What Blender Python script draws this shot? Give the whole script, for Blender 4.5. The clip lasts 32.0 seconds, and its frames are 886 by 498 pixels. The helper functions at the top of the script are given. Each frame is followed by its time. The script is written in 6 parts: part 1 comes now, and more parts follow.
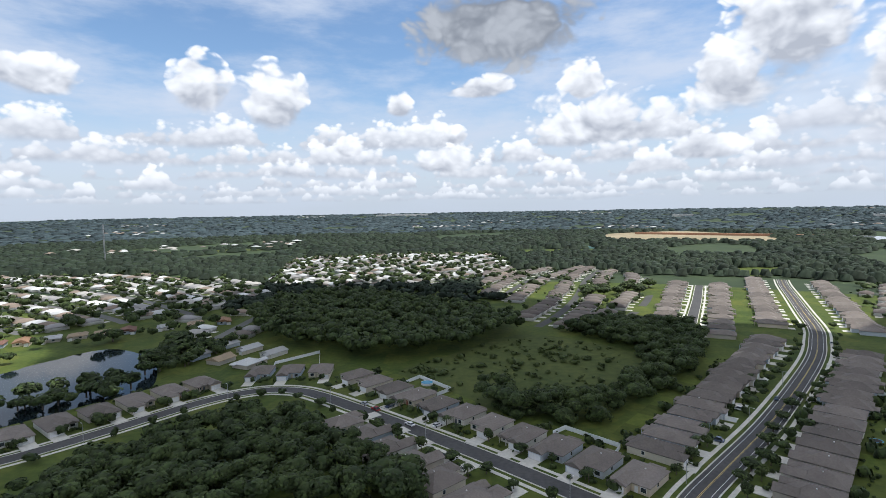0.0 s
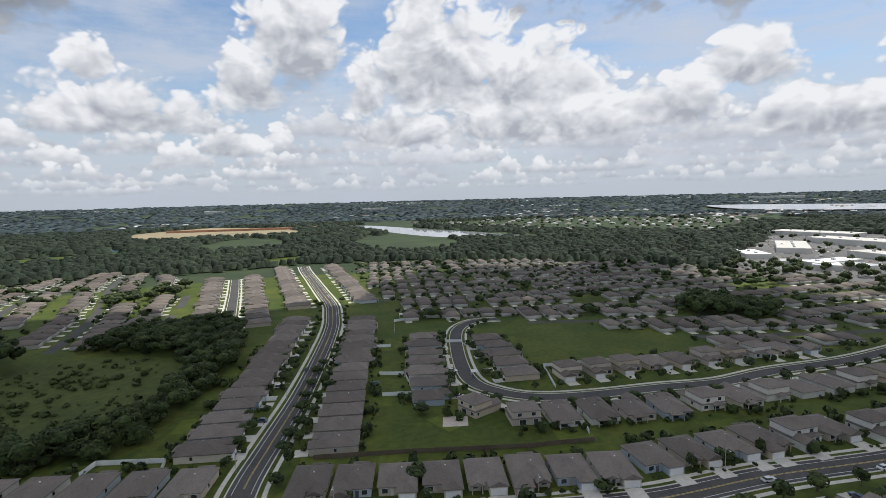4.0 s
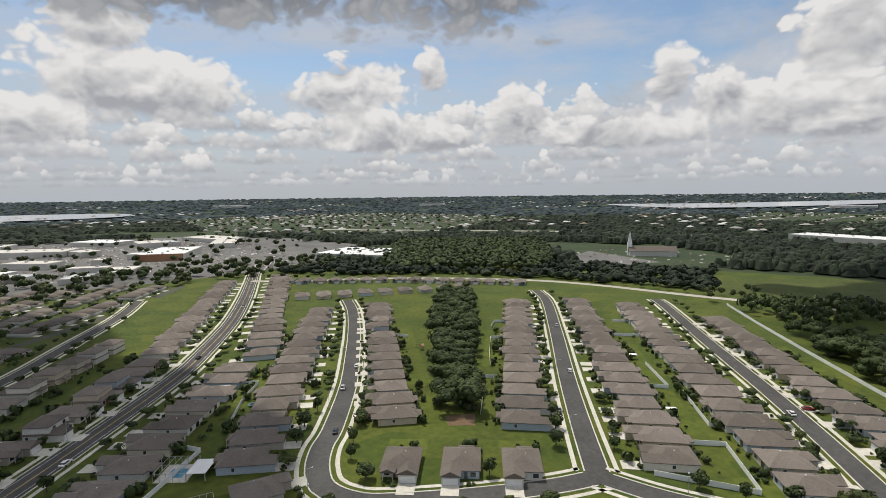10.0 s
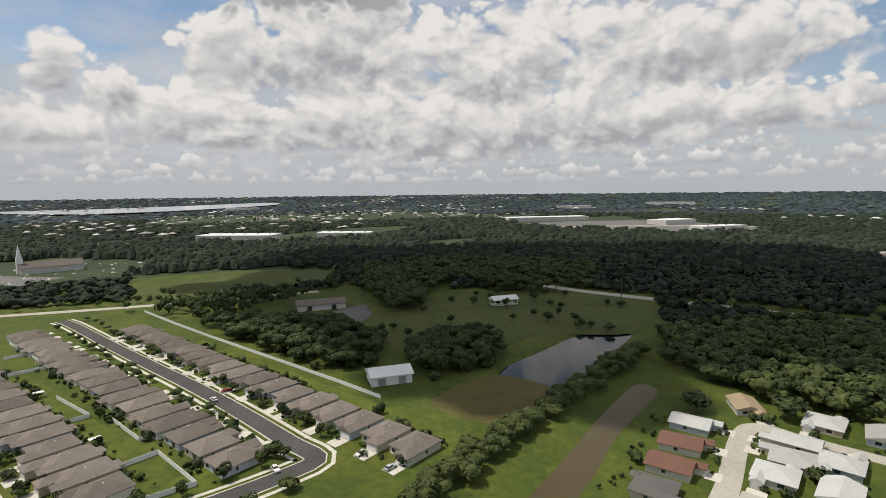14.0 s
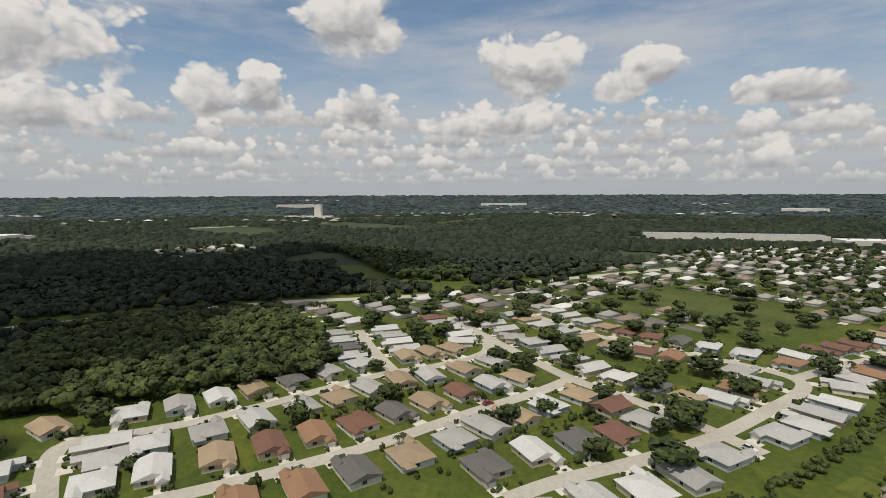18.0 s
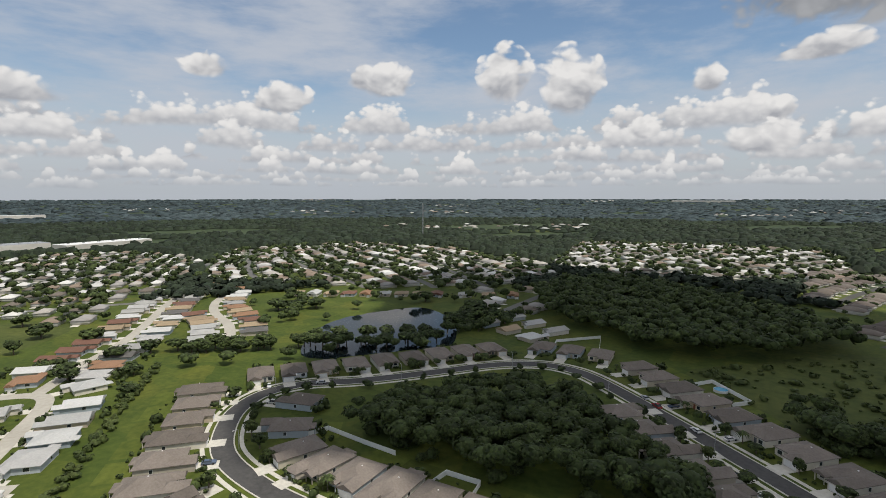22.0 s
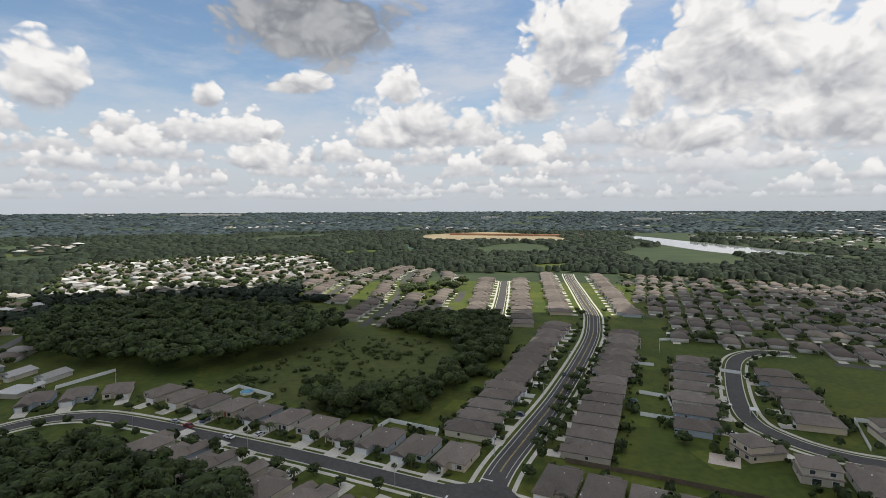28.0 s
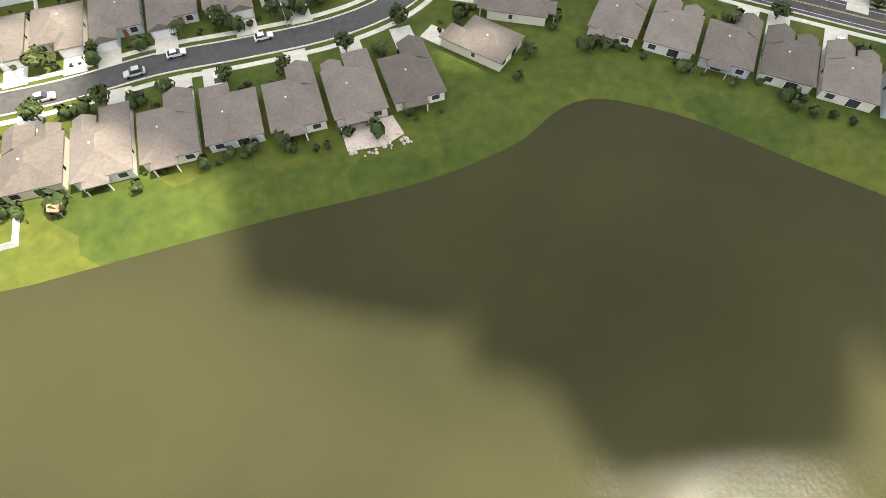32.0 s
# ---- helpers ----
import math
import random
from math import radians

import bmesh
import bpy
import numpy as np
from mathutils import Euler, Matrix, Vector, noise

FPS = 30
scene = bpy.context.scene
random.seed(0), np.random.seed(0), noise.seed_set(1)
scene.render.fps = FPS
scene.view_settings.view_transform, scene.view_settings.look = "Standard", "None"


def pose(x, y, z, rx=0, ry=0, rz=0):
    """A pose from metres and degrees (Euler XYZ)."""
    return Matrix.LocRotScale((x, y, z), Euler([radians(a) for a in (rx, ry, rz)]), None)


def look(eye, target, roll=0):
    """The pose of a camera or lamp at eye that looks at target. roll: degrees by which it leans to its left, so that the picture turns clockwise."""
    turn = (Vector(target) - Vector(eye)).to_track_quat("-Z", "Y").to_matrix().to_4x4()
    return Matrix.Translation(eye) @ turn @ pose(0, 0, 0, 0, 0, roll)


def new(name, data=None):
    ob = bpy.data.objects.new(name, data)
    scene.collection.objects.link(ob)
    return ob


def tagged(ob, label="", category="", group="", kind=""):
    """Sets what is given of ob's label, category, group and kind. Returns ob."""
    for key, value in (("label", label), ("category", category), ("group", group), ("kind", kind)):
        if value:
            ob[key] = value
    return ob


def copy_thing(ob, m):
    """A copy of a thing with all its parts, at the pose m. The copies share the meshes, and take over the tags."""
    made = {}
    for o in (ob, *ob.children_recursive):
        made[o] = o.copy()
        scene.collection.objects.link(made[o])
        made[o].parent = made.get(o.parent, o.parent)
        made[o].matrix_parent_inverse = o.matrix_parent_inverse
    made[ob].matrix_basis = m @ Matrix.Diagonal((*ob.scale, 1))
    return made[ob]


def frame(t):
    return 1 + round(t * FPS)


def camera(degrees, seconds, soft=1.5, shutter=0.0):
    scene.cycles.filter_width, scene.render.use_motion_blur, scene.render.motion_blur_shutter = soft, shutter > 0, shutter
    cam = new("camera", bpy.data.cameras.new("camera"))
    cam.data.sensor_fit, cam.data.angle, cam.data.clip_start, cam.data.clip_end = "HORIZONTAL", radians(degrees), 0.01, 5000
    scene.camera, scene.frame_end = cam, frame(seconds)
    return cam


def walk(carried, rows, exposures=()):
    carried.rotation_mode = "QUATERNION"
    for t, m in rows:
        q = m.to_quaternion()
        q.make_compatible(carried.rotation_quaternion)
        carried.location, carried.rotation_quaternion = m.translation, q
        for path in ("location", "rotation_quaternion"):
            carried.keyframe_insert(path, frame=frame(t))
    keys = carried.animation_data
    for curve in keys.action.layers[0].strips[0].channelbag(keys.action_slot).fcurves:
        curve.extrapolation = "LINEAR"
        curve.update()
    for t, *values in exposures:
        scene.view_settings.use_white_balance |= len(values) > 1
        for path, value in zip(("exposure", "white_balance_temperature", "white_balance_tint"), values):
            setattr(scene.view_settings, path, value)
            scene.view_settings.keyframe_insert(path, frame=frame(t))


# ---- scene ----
# ---------------------------------------------------------------- camera
cam = camera(80.8, 32.0, soft=0.55)
PATH = (
    (0.0, -0.71, 4.92, 87.71, 85.70, 1.01, -0.51),
    (0.5, -0.29, 4.86, 87.64, 85.50, 1.12, -4.64),
    (1.0, -0.20, 4.72, 87.55, 85.32, 1.22, -11.37),
    (1.5, 0.02, 4.80, 87.38, 85.13, 1.36, -18.00),
    (2.0, 0.34, 4.95, 87.47, 84.93, 1.33, -23.89),
    (2.5, 0.34, 4.97, 87.33, 84.81, 1.31, -29.65),
    (3.0, 0.13, 4.67, 87.39, 84.64, 1.34, -36.02),
    (3.5, 0.41, 4.44, 87.51, 84.47, 1.39, -42.67),
    (5.5, -0.45, 3.55, 87.84, 84.12, 1.17, -66.47),
    (6.0, -0.57, 3.67, 87.62, 84.09, 1.08, -73.18),
    (6.5, -0.53, 3.75, 87.75, 83.99, 1.00, -79.88),
    (7.0, -0.57, 3.69, 87.70, 84.01, 1.00, -86.02),
    (7.5, -0.38, 3.59, 87.76, 83.97, 0.96, -92.17),
    (8.0, -0.12, 3.60, 87.80, 83.88, 0.87, -98.99),
    (8.5, -0.08, 3.65, 87.60, 83.89, 0.75, -106.25),
    (9.0, 0.31, 3.58, 87.42, 83.91, 0.71, -113.52),
    (9.5, 0.70, 3.47, 87.19, 83.94, 0.70, -120.57),
    (10.0, 0.84, 3.41, 87.10, 83.98, 0.67, -127.37),
    (10.5, 0.67, 3.16, 86.95, 84.02, 0.69, -134.38),
    (11.0, 0.38, 3.03, 87.06, 84.00, 0.70, -141.29),
    (11.5, 0.25, 3.11, 87.34, 83.96, 0.69, -148.39),
    (12.0, 0.12, 3.07, 87.20, 83.99, 0.67, -155.42),
    (12.5, -0.04, 2.85, 87.42, 83.89, 0.74, -163.05),
    (13.0, -0.11, 2.63, 87.56, 83.85, 0.73, -170.73),
    (13.5, -0.06, 2.70, 87.54, 83.84, 0.64, -178.38),
    (14.0, -0.33, 2.68, 87.80, 83.77, 0.62, -186.48),
    (14.5, -0.33, 3.03, 87.90, 83.77, 0.63, -194.60),
    (16.5, -0.36, 3.32, 87.13, 83.83, 0.52, -228.38),
    (17.0, -0.42, 3.36, 86.69, 83.88, 0.42, -237.50),
    (17.5, -0.15, 3.33, 86.76, 83.89, 0.38, -246.54),
    (18.0, -0.21, 3.23, 87.10, 83.81, 0.25, -255.74),
    (18.5, -0.18, 3.41, 87.13, 83.85, 0.24, -265.58),
    (19.0, 0.26, 3.44, 87.41, 83.85, 0.24, -276.00),
    (19.5, -0.02, 3.47, 87.34, 83.91, 0.23, -285.93),
    (20.0, -0.18, 3.46, 87.08, 84.02, 0.12, -295.33),
    (20.5, -0.25, 3.63, 87.17, 84.04, 0.12, -303.90),
    (21.0, -0.43, 3.76, 87.25, 84.07, -0.00, -312.21),
    (21.5, -0.66, 3.85, 87.43, 84.13, -0.00, -320.65),
    (22.0, -1.01, 4.13, 87.21, 84.24, 0.03, -329.59),
    (22.5, -1.08, 3.98, 87.34, 84.38, 0.04, -337.93),
    (23.0, -1.07, 4.18, 87.61, 84.47, 0.12, -344.90),
    (23.5, -1.19, 4.44, 87.76, 84.54, 0.19, -352.43),
    (24.0, -1.36, 4.18, 87.82, 84.68, 0.24, -360.44),
    (24.5, -1.50, 3.80, 87.98, 84.74, 0.29, -368.57),
    (25.0, -1.64, 3.68, 87.86, 84.83, 0.31, -374.89),
    (25.5, -1.87, 3.36, 88.05, 84.90, 0.37, -379.61),
    (27.5, -2.47, 0.70, 88.37, 85.47, 0.28, -379.99),
    (28.0, -2.54, -0.38, 88.25, 85.61, 0.22, -379.98),
    (28.5, -2.92, -1.61, 87.87, 85.72, 0.15, -379.70),
    (29.0, -3.56, -3.29, 87.38, 81.26, 0.19, -379.49),
    (29.5, -3.80, -4.87, 87.08, 72.73, 0.20, -379.33),
    (30.0, -4.51, -6.58, 86.39, 64.36, 0.09, -379.29),
    (30.5, -4.89, -8.23, 86.67, 55.70, 0.17, -379.24),
    (31.0, -5.41, -10.27, 87.40, 46.98, 0.22, -379.20),
    (31.5, -6.11, -11.81, 87.50, 38.31, 0.18, -379.17),
    (32.0, -6.23, -12.25, 88.07, 28.95, -0.05, -378.92),
)
walk(cam, [(t, pose(x, y, z, a, b, c)) for t, x, y, z, a, b, c in PATH],
     [(0.0, 0.26, 6120, 9), (1.0, -0.02, 6220, 9), (3.0, -0.04, 6320, 9), (6.0, 0.02, 6500, 9), (7.5, -0.12, 6590, 9), (12.0, -0.21, 6870, 9), (15.0, -0.19, 6970, 9), (17.0, -0.14, 7020, 9), (18.2, -0.36, 7020, 9), (20.0, -0.39, 6920, 9), (22.0, -0.19, 6720, 9), (24.0, -0.02, 6720, 9), (28.5, 0.06, 6770, 9), (29.6, 0.40, 6920, 9), (30.2, 0.60, 7020, 9), (31.0, 1.12, 7220, 9), (32.0, 1.45, 7220, 9)])

# ---------------------------------------------------------------- world, sun
SUN_AZ, SUN_EL = 100.0, 64.0          # degrees clockwise from +y, and above the horizon
world = bpy.data.worlds.new("sky")
scene.world = world
world.use_nodes = True
WN, WL = world.node_tree.nodes, world.node_tree.links
WN.clear()


def wmath(op, a, b=0.0, c=0.0, clamp=False):
    n = WN.new("ShaderNodeMath")
    n.operation, n.use_clamp = op, clamp
    for s, v in zip(n.inputs, (a, b, c)):
        if isinstance(v, (int, float)):
            s.default_value = v
        else:
            WL.new(v, s)
    return n.outputs[0]


def wvec(op, a, b):
    n = WN.new("ShaderNodeVectorMath")
    n.operation = op
    for s, v in zip(n.inputs, (a, b)):
        if isinstance(v, tuple):
            s.default_value = v
        else:
            WL.new(v, s)
    return n.outputs["Value"] if op in ("LENGTH", "DOT_PRODUCT") else n.outputs["Vector"]


def wmix(f, a, b):
    n = WN.new("ShaderNodeMix")
    n.data_type = "RGBA"
    for s, v in ((n.inputs[0], f), (n.inputs[6], a), (n.inputs[7], b)):
        if isinstance(v, (int, float, tuple)):
            s.default_value = v
        else:
            WL.new(v, s)
    return n.outputs[2]


def wsmooth(x, lo, hi, to0=0.0, to1=1.0):
    n = WN.new("ShaderNodeMapRange")
    n.interpolation_type = "SMOOTHSTEP"
    WL.new(x, n.inputs[0])
    for i, v in enumerate((lo, hi, to0, to1)):
        n.inputs[i + 1].default_value = v
    return n.outputs[0]


def wnoise(vec, scale, detail, rough=0.55):
    n = WN.new("ShaderNodeTexNoise")
    WL.new(vec, n.inputs["Vector"])
    n.inputs["Scale"].default_value, n.inputs["Detail"].default_value, n.inputs["Roughness"].default_value = scale, detail, rough
    return n.outputs[0]


wtc = WN.new("ShaderNodeTexCoord").outputs["Generated"]
wdir = wvec("NORMALIZE", wtc, (0, 0, 0))
wsep = WN.new("ShaderNodeSeparateXYZ")
WL.new(wdir, wsep.inputs[0])
DEG = 180 / math.pi
w_az = wmath("MULTIPLY", wmath("ARCTAN2", wsep.outputs[0], wsep.outputs[1]), DEG)      # -180 .. 180
w_el = wmath("MULTIPLY", wmath("ARCSINE", wsep.outputs[2]), DEG)
wcmb = WN.new("ShaderNodeCombineXYZ")
WL.new(w_az, wcmb.inputs[0])
WL.new(w_el, wcmb.inputs[1])
w_p = wcmb.outputs[0]
wstretch = wvec("MULTIPLY", wdir, (1.0, 1.0, 1.35))


def wbillow(vec, scale):
    n = WN.new("ShaderNodeTexVoronoi")
    n.feature = "SMOOTH_F1"
    WL.new(vec, n.inputs["Vector"])
    n.inputs["Scale"].default_value, n.inputs["Smoothness"].default_value = scale, 0.35
    return wmath("SUBTRACT", 0.46, n.outputs["Distance"])


def billows(vec):
    """Cauliflower heads at two sizes with frayed detail; about -0.4 to 0.4."""
    warp = wvec("ADD", vec, wvec("MULTIPLY", wvec("SUBTRACT", wnoise_col(vec, 9.0), (0.5, 0.5, 0.5)), (0.12, 0.12, 0.12)))
    big, mid, small = wbillow(warp, 10.0), wbillow(warp, 24.0), wbillow(warp, 55.0)
    heads = wmath("ADD", wmath("ADD", wmath("MULTIPLY", big, 0.9), wmath("MULTIPLY", mid, 0.6)), wmath("MULTIPLY", small, 0.35))
    return wmath("ADD", heads, wmath("MULTIPLY", wmath("SUBTRACT", wnoise(vec, 24.0, 6.0, 0.58), 0.5), 0.5))


def wnoise_col(vec, scale):
    n = WN.new("ShaderNodeTexNoise")
    WL.new(vec, n.inputs["Vector"])
    n.inputs["Scale"].default_value, n.inputs["Detail"].default_value = scale, 3.0
    return n.outputs["Color"]


puff = billows(wstretch)
puff_up = billows(wvec("ADD", wstretch, (0.012, -0.002, 0.03)))

broad = wnoise(wvec("MULTIPLY", wdir, (1.0, 1.0, 2.6)), 6.0, 3.0, 0.5)

# cumulus heaps: azimuth, elevation, half width, half height, each in degrees
CUMULI = (
    (-23.9, 12.8, 2.7, 2.8), (-16.8, 11.8, 3.0, 3.4), (-36.5, 12.2, 2.8, 1.8), (-39.0, 12.6, 1.9, 1.5), (-4.0, 11.3, 1.7, 1.4), (4.1, 13.0, 4.0, 1.3), (15.5, 12.9, 2.2, 2.6),
    (17.5, 9.2, 8.0, 2.9), (29.4, 12.4, 3.9, 3.7), (33.4, 17.5, 5.6, 6.8), (40.8, 11.3, 2.2, 3.1), (48.2, 15.9, 7.4, 6.4), (-9.5, 7.1, 1.6, 1.2), (1.8, 8.1, 1.4, 1.0),
    (0.7, 5.5, 4.0, 1.5), (26.7, 6.0, 4.0, 1.5), (57.5, 12.2, 10.0, 4.8), (72.1, 9.4, 5.2, 2.9), (79.1, 12.1, 4.6, 2.6), (94.9, 14.8, 4.6, 2.3), (94.8, 11.0, 5.8, 3.5), (100.6, 10.6, 6.9, 3.5),
    (116.6, 11.1, 6.9, 3.2), (126.5, 13.1, 1.8, 2.2), (135.5, 9.0, 3.8, 2.9), (150.6, 11.8, 2.7, 3.0), (154.7, 9.4, 3.1, 2.2), (165.2, 13.5, 5.2, 4.0), (175.4, 15.2, 10.4, 7.2),
    (-168.0, 13.6, 11.6, 7.2), (168.0, 7.4, 15.0, 3.0), (-174.0, 7.0, 14.5, 3.6), (-148.2, 14.3, 14.0, 5.6), (-157.0, 7.6, 16.0, 3.4), (-127.7, 10.0, 3.0, 2.4), (-123.1, 10.3, 3.0, 2.6),
    (-112.6, 8.9, 3.6, 2.1), (-141.1, 7.8, 4.6, 2.3), (-94.5, 13.2, 6.0, 3.5), (-113.4, 17.4, 5.6, 3.3), (-82.4, 12.5, 3.0, 2.0), (-47.4, 10.0, 3.0, 1.6), (-54.3, 12.9, 2.4, 1.4),
    (-86.0, 10.6, 3.0, 1.6), (60.0, 8.0, 12.0, 2.4), (-70.0, 9.2, 7.0, 1.4), (86.0, 7.0, 9.0, 2.4), (122.0, 6.8, 12.0, 2.4), (145.0, 6.4, 8.0, 2.2), (-100.0, 7.4, 9.0, 1.6), (44.0, 7.5, 7.0, 2.0),
)
MELT = 6.0                            # how far neighbouring heaps melt together
sum_w, sum_v = None, None
for az, el, hw, hh in CUMULI:
    for turn in ((0, 360) if az < -150 else (0, -360) if az > 150 else (0,)):
        q = wvec("MULTIPLY", wvec("SUBTRACT", w_p, (az + turn, el, 0.0)), (1 / hw, 1 / hh, 0.0))
        w = wmath("EXPONENT", wmath("MULTIPLY", wvec("LENGTH", q, (0, 0, 0)), -MELT))
        v = wmath("MULTIPLY", w, wvec("DOT_PRODUCT", q, (0.0, 1.0, 0.0)))
        sum_w = w if sum_w is None else wmath("ADD", sum_w, w)
        sum_v = v if sum_v is None else wmath("ADD", sum_v, v)
near_d = wmath("MULTIPLY", wmath("LOGARITHM", wmath("ADD", sum_w, 1e-12), math.e), -1 / MELT)
near_v = wmath("DIVIDE", sum_v, wmath("ADD", sum_w, 1e-12))
# puffed edges: the heap's distance minus the billows; the undersides stay flat
ragged = wsmooth(near_v, -0.7, 0.1, 0.35, 1.15)
stray = wmath("MULTIPLY", wmath("MAXIMUM", wmath("SUBTRACT", near_d, 1.12), 0.0), 1.8)
heap_raw = wmath("SUBTRACT", wmath("SUBTRACT", wmath("ADD", 1.06, wmath("MULTIPLY", puff, ragged)), near_d), stray)
heap = wsmooth(heap_raw, -0.08, 0.24)
# rows of small flat-based cumulus, one behind the other, that run together towards the horizon
wxy = wvec("MULTIPLY", wdir, (1.0, 1.0, 0.0))
tuft = wmath("ADD", wmath("ADD", wmath("MULTIPLY", wbillow(wstretch, 36.0), 0.9), wmath("MULTIPLY", wbillow(wstretch, 80.0), 0.6)), wmath("MULTIPLY", wmath("SUBTRACT", wnoise(wstretch, 60.0, 5.0, 0.6), 0.5), 0.7))
ROWS = []
for base, tall, freq, seed in ((1.0, 0.9, 30.0, 1.7), (1.6, 1.1, 24.0, 5.1), (2.4, 1.5, 18.0, 9.3), (3.5, 2.0, 13.0, 2.6), (4.9, 2.5, 9.0, 7.9), (6.7, 2.7, 8.0, 4.4)):
    crest = wnoise(wvec("ADD", wvec("MULTIPLY", wxy, (freq, freq, 0.0)), (0.0, 0.0, seed)), 1.0, 3.0, 0.5)
    crest = wmath("ADD", wmath("MULTIPLY", wmath("SUBTRACT", crest, 0.34), tall * 4.4), wmath("MULTIPLY", tuft, tall * 0.85))
    foot = wmath("SUBTRACT", w_el, wmath("ADD", base, wmath("MULTIPLY", wmath("SUBTRACT", broad, 0.5), 1.5)))
    cover = wmath("MULTIPLY", wsmooth(wmath("SUBTRACT", crest, foot), 0.0, tall * 0.34), wsmooth(foot, -0.14 * tall, 0.16 * tall))
    tone = wmath("ADD", wsmooth(foot, 0.0, tall * 0.9, 0.25, 0.95), wmath("MULTIPLY", tuft, 0.5), clamp=True)
    ROWS.append((cover, tone))
# a high thin veil
veil = wmath("MULTIPLY", wsmooth(wnoise(wvec("MULTIPLY", wdir, (1.2, 0.8, 4.0)), 3.0, 6.0, 0.6), 0.36, 0.70), 0.85)
# grey undersides of the nearest clouds overhead
over = None
for az, el, hw, hh in ((7.0, 18.6, 9.5, 4.0), (96.0, 20.6, 36.0, 4.8), (131.0, 22.5, 14.0, 6.5), (172.0, 23.0, 16.0, 5.0), (-188.0, 23.0, 16.0, 5.0), (-150.0, 20.6, 9.0, 3.0), (60.0, 24.0, 14.0, 4.0)):
    d = wvec("LENGTH", wvec("MULTIPLY", wvec("SUBTRACT", w_p, (az, el, 0.0)), (1 / hw, 1 / hh, 0.0)), (0, 0, 0))
    over = d if over is None else wmath("MINIMUM", d, over)
over = wsmooth(wmath("SUBTRACT", wmath("ADD", 1.12, wmath("MULTIPLY", puff, 0.9)), over), -0.05, 0.4)
# pale banks that lie behind the thickest heaps
bank = None
for az, el, hw, hh in ((45.0, 9.0, 17.0, 9.0), (178.0, 11.0, 28.0, 11.0), (-182.0, 11.0, 28.0, 11.0), (150.0, 7.0, 14.0, 6.0), (75.0, 6.0, 22.0, 4.5)):
    d = wvec("LENGTH", wvec("MULTIPLY", wvec("SUBTRACT", w_p, (az, el, 0.0)), (1 / hw, 1 / hh, 0.0)), (0, 0, 0))
    bank = d if bank is None else wmath("MINIMUM", d, bank)
bank = wmath("MULTIPLY", wsmooth(wmath("SUBTRACT", wmath("ADD", 0.95, wmath("MULTIPLY", puff, 0.7)), bank), -0.1, 0.4), 0.52)
above = wsmooth(w_el, 20.0, 40.0)
overhead = wmath("MULTIPLY", above, wsmooth(broad, 0.40, 0.56))

sky = WN.new("ShaderNodeTexSky")
sky.sky_type, sky.sun_disc = "NISHITA", False
sky.sun_elevation, sky.sun_rotation = radians(SUN_EL), radians(SUN_AZ)
sky.air_density, sky.dust_density, sky.ozone_density = 1.0, 1.0, 1.2
SKY = 0.13
clear = wvec("MULTIPLY", sky.outputs[0], (SKY * 0.93, SKY, SKY * 1.04))
relief = wmath("ADD", wmath("MULTIPLY", wmath("SUBTRACT", puff, puff_up), 0.9), wmath("MULTIPLY", puff, 0.22))
thick = wsmooth(heap_raw, 0.15, 1.0, 0.0, 0.20)
heap_tone = wmath("ADD", wmath("SUBTRACT", wsmooth(near_v, -0.95, 0.5, 0.18, 0.97), thick), relief, clamp=True)
heap_col = wmix(heap_tone, (0.44, 0.46, 0.515, 1), (0.92, 0.92, 0.94, 1))
haze = wsmooth(w_el, 4.5, 0.0)
col = wmix(veil, clear, (0.60, 0.645, 0.74, 1))
col = wmix(wmath("MULTIPLY", wsmooth(w_el, 14.0, 3.5), 0.78), col, (0.57, 0.615, 0.70, 1))
for cover, tone in reversed(ROWS):
    col = wmix(cover, col, wmix(tone, (0.445, 0.47, 0.53, 1), (0.92, 0.92, 0.94, 1)))
col = wmix(bank, col, wmix(wsmooth(broad, 0.35, 0.65), (0.50, 0.53, 0.60, 1), (0.72, 0.74, 0.80, 1)))
col = wmix(heap, col, heap_col)
col = wmix(overhead, col, (0.86, 0.86, 0.88, 1))
col = wmix(over, col, wmix(wsmooth(puff, -0.35, 0.35), (0.24, 0.26, 0.30, 1), (0.44, 0.46, 0.50, 1)))
col = wmix(wmath("MULTIPLY", haze, 0.6), col, (0.50, 0.55, 0.62, 1))
wbg = WN.new("ShaderNodeBackground")
WL.new(col, wbg.inputs[0])
wbg.inputs[1].default_value = 0.96
wout = WN.new("ShaderNodeOutputWorld")
WL.new(wbg.outputs[0], wout.inputs[0])

sun = new("sun", bpy.data.lights.new("sun", "SUN"))
sun.data.energy, sun.data.angle, sun.data.color = 3.9, radians(0.6), (1.0, 0.95, 0.87)
sa, se = radians(SUN_AZ), radians(SUN_EL)
sun.matrix_world = look((math.sin(sa) * math.cos(se) * 300, math.cos(sa) * math.cos(se) * 300, math.sin(se) * 300), (0, 0, 0))


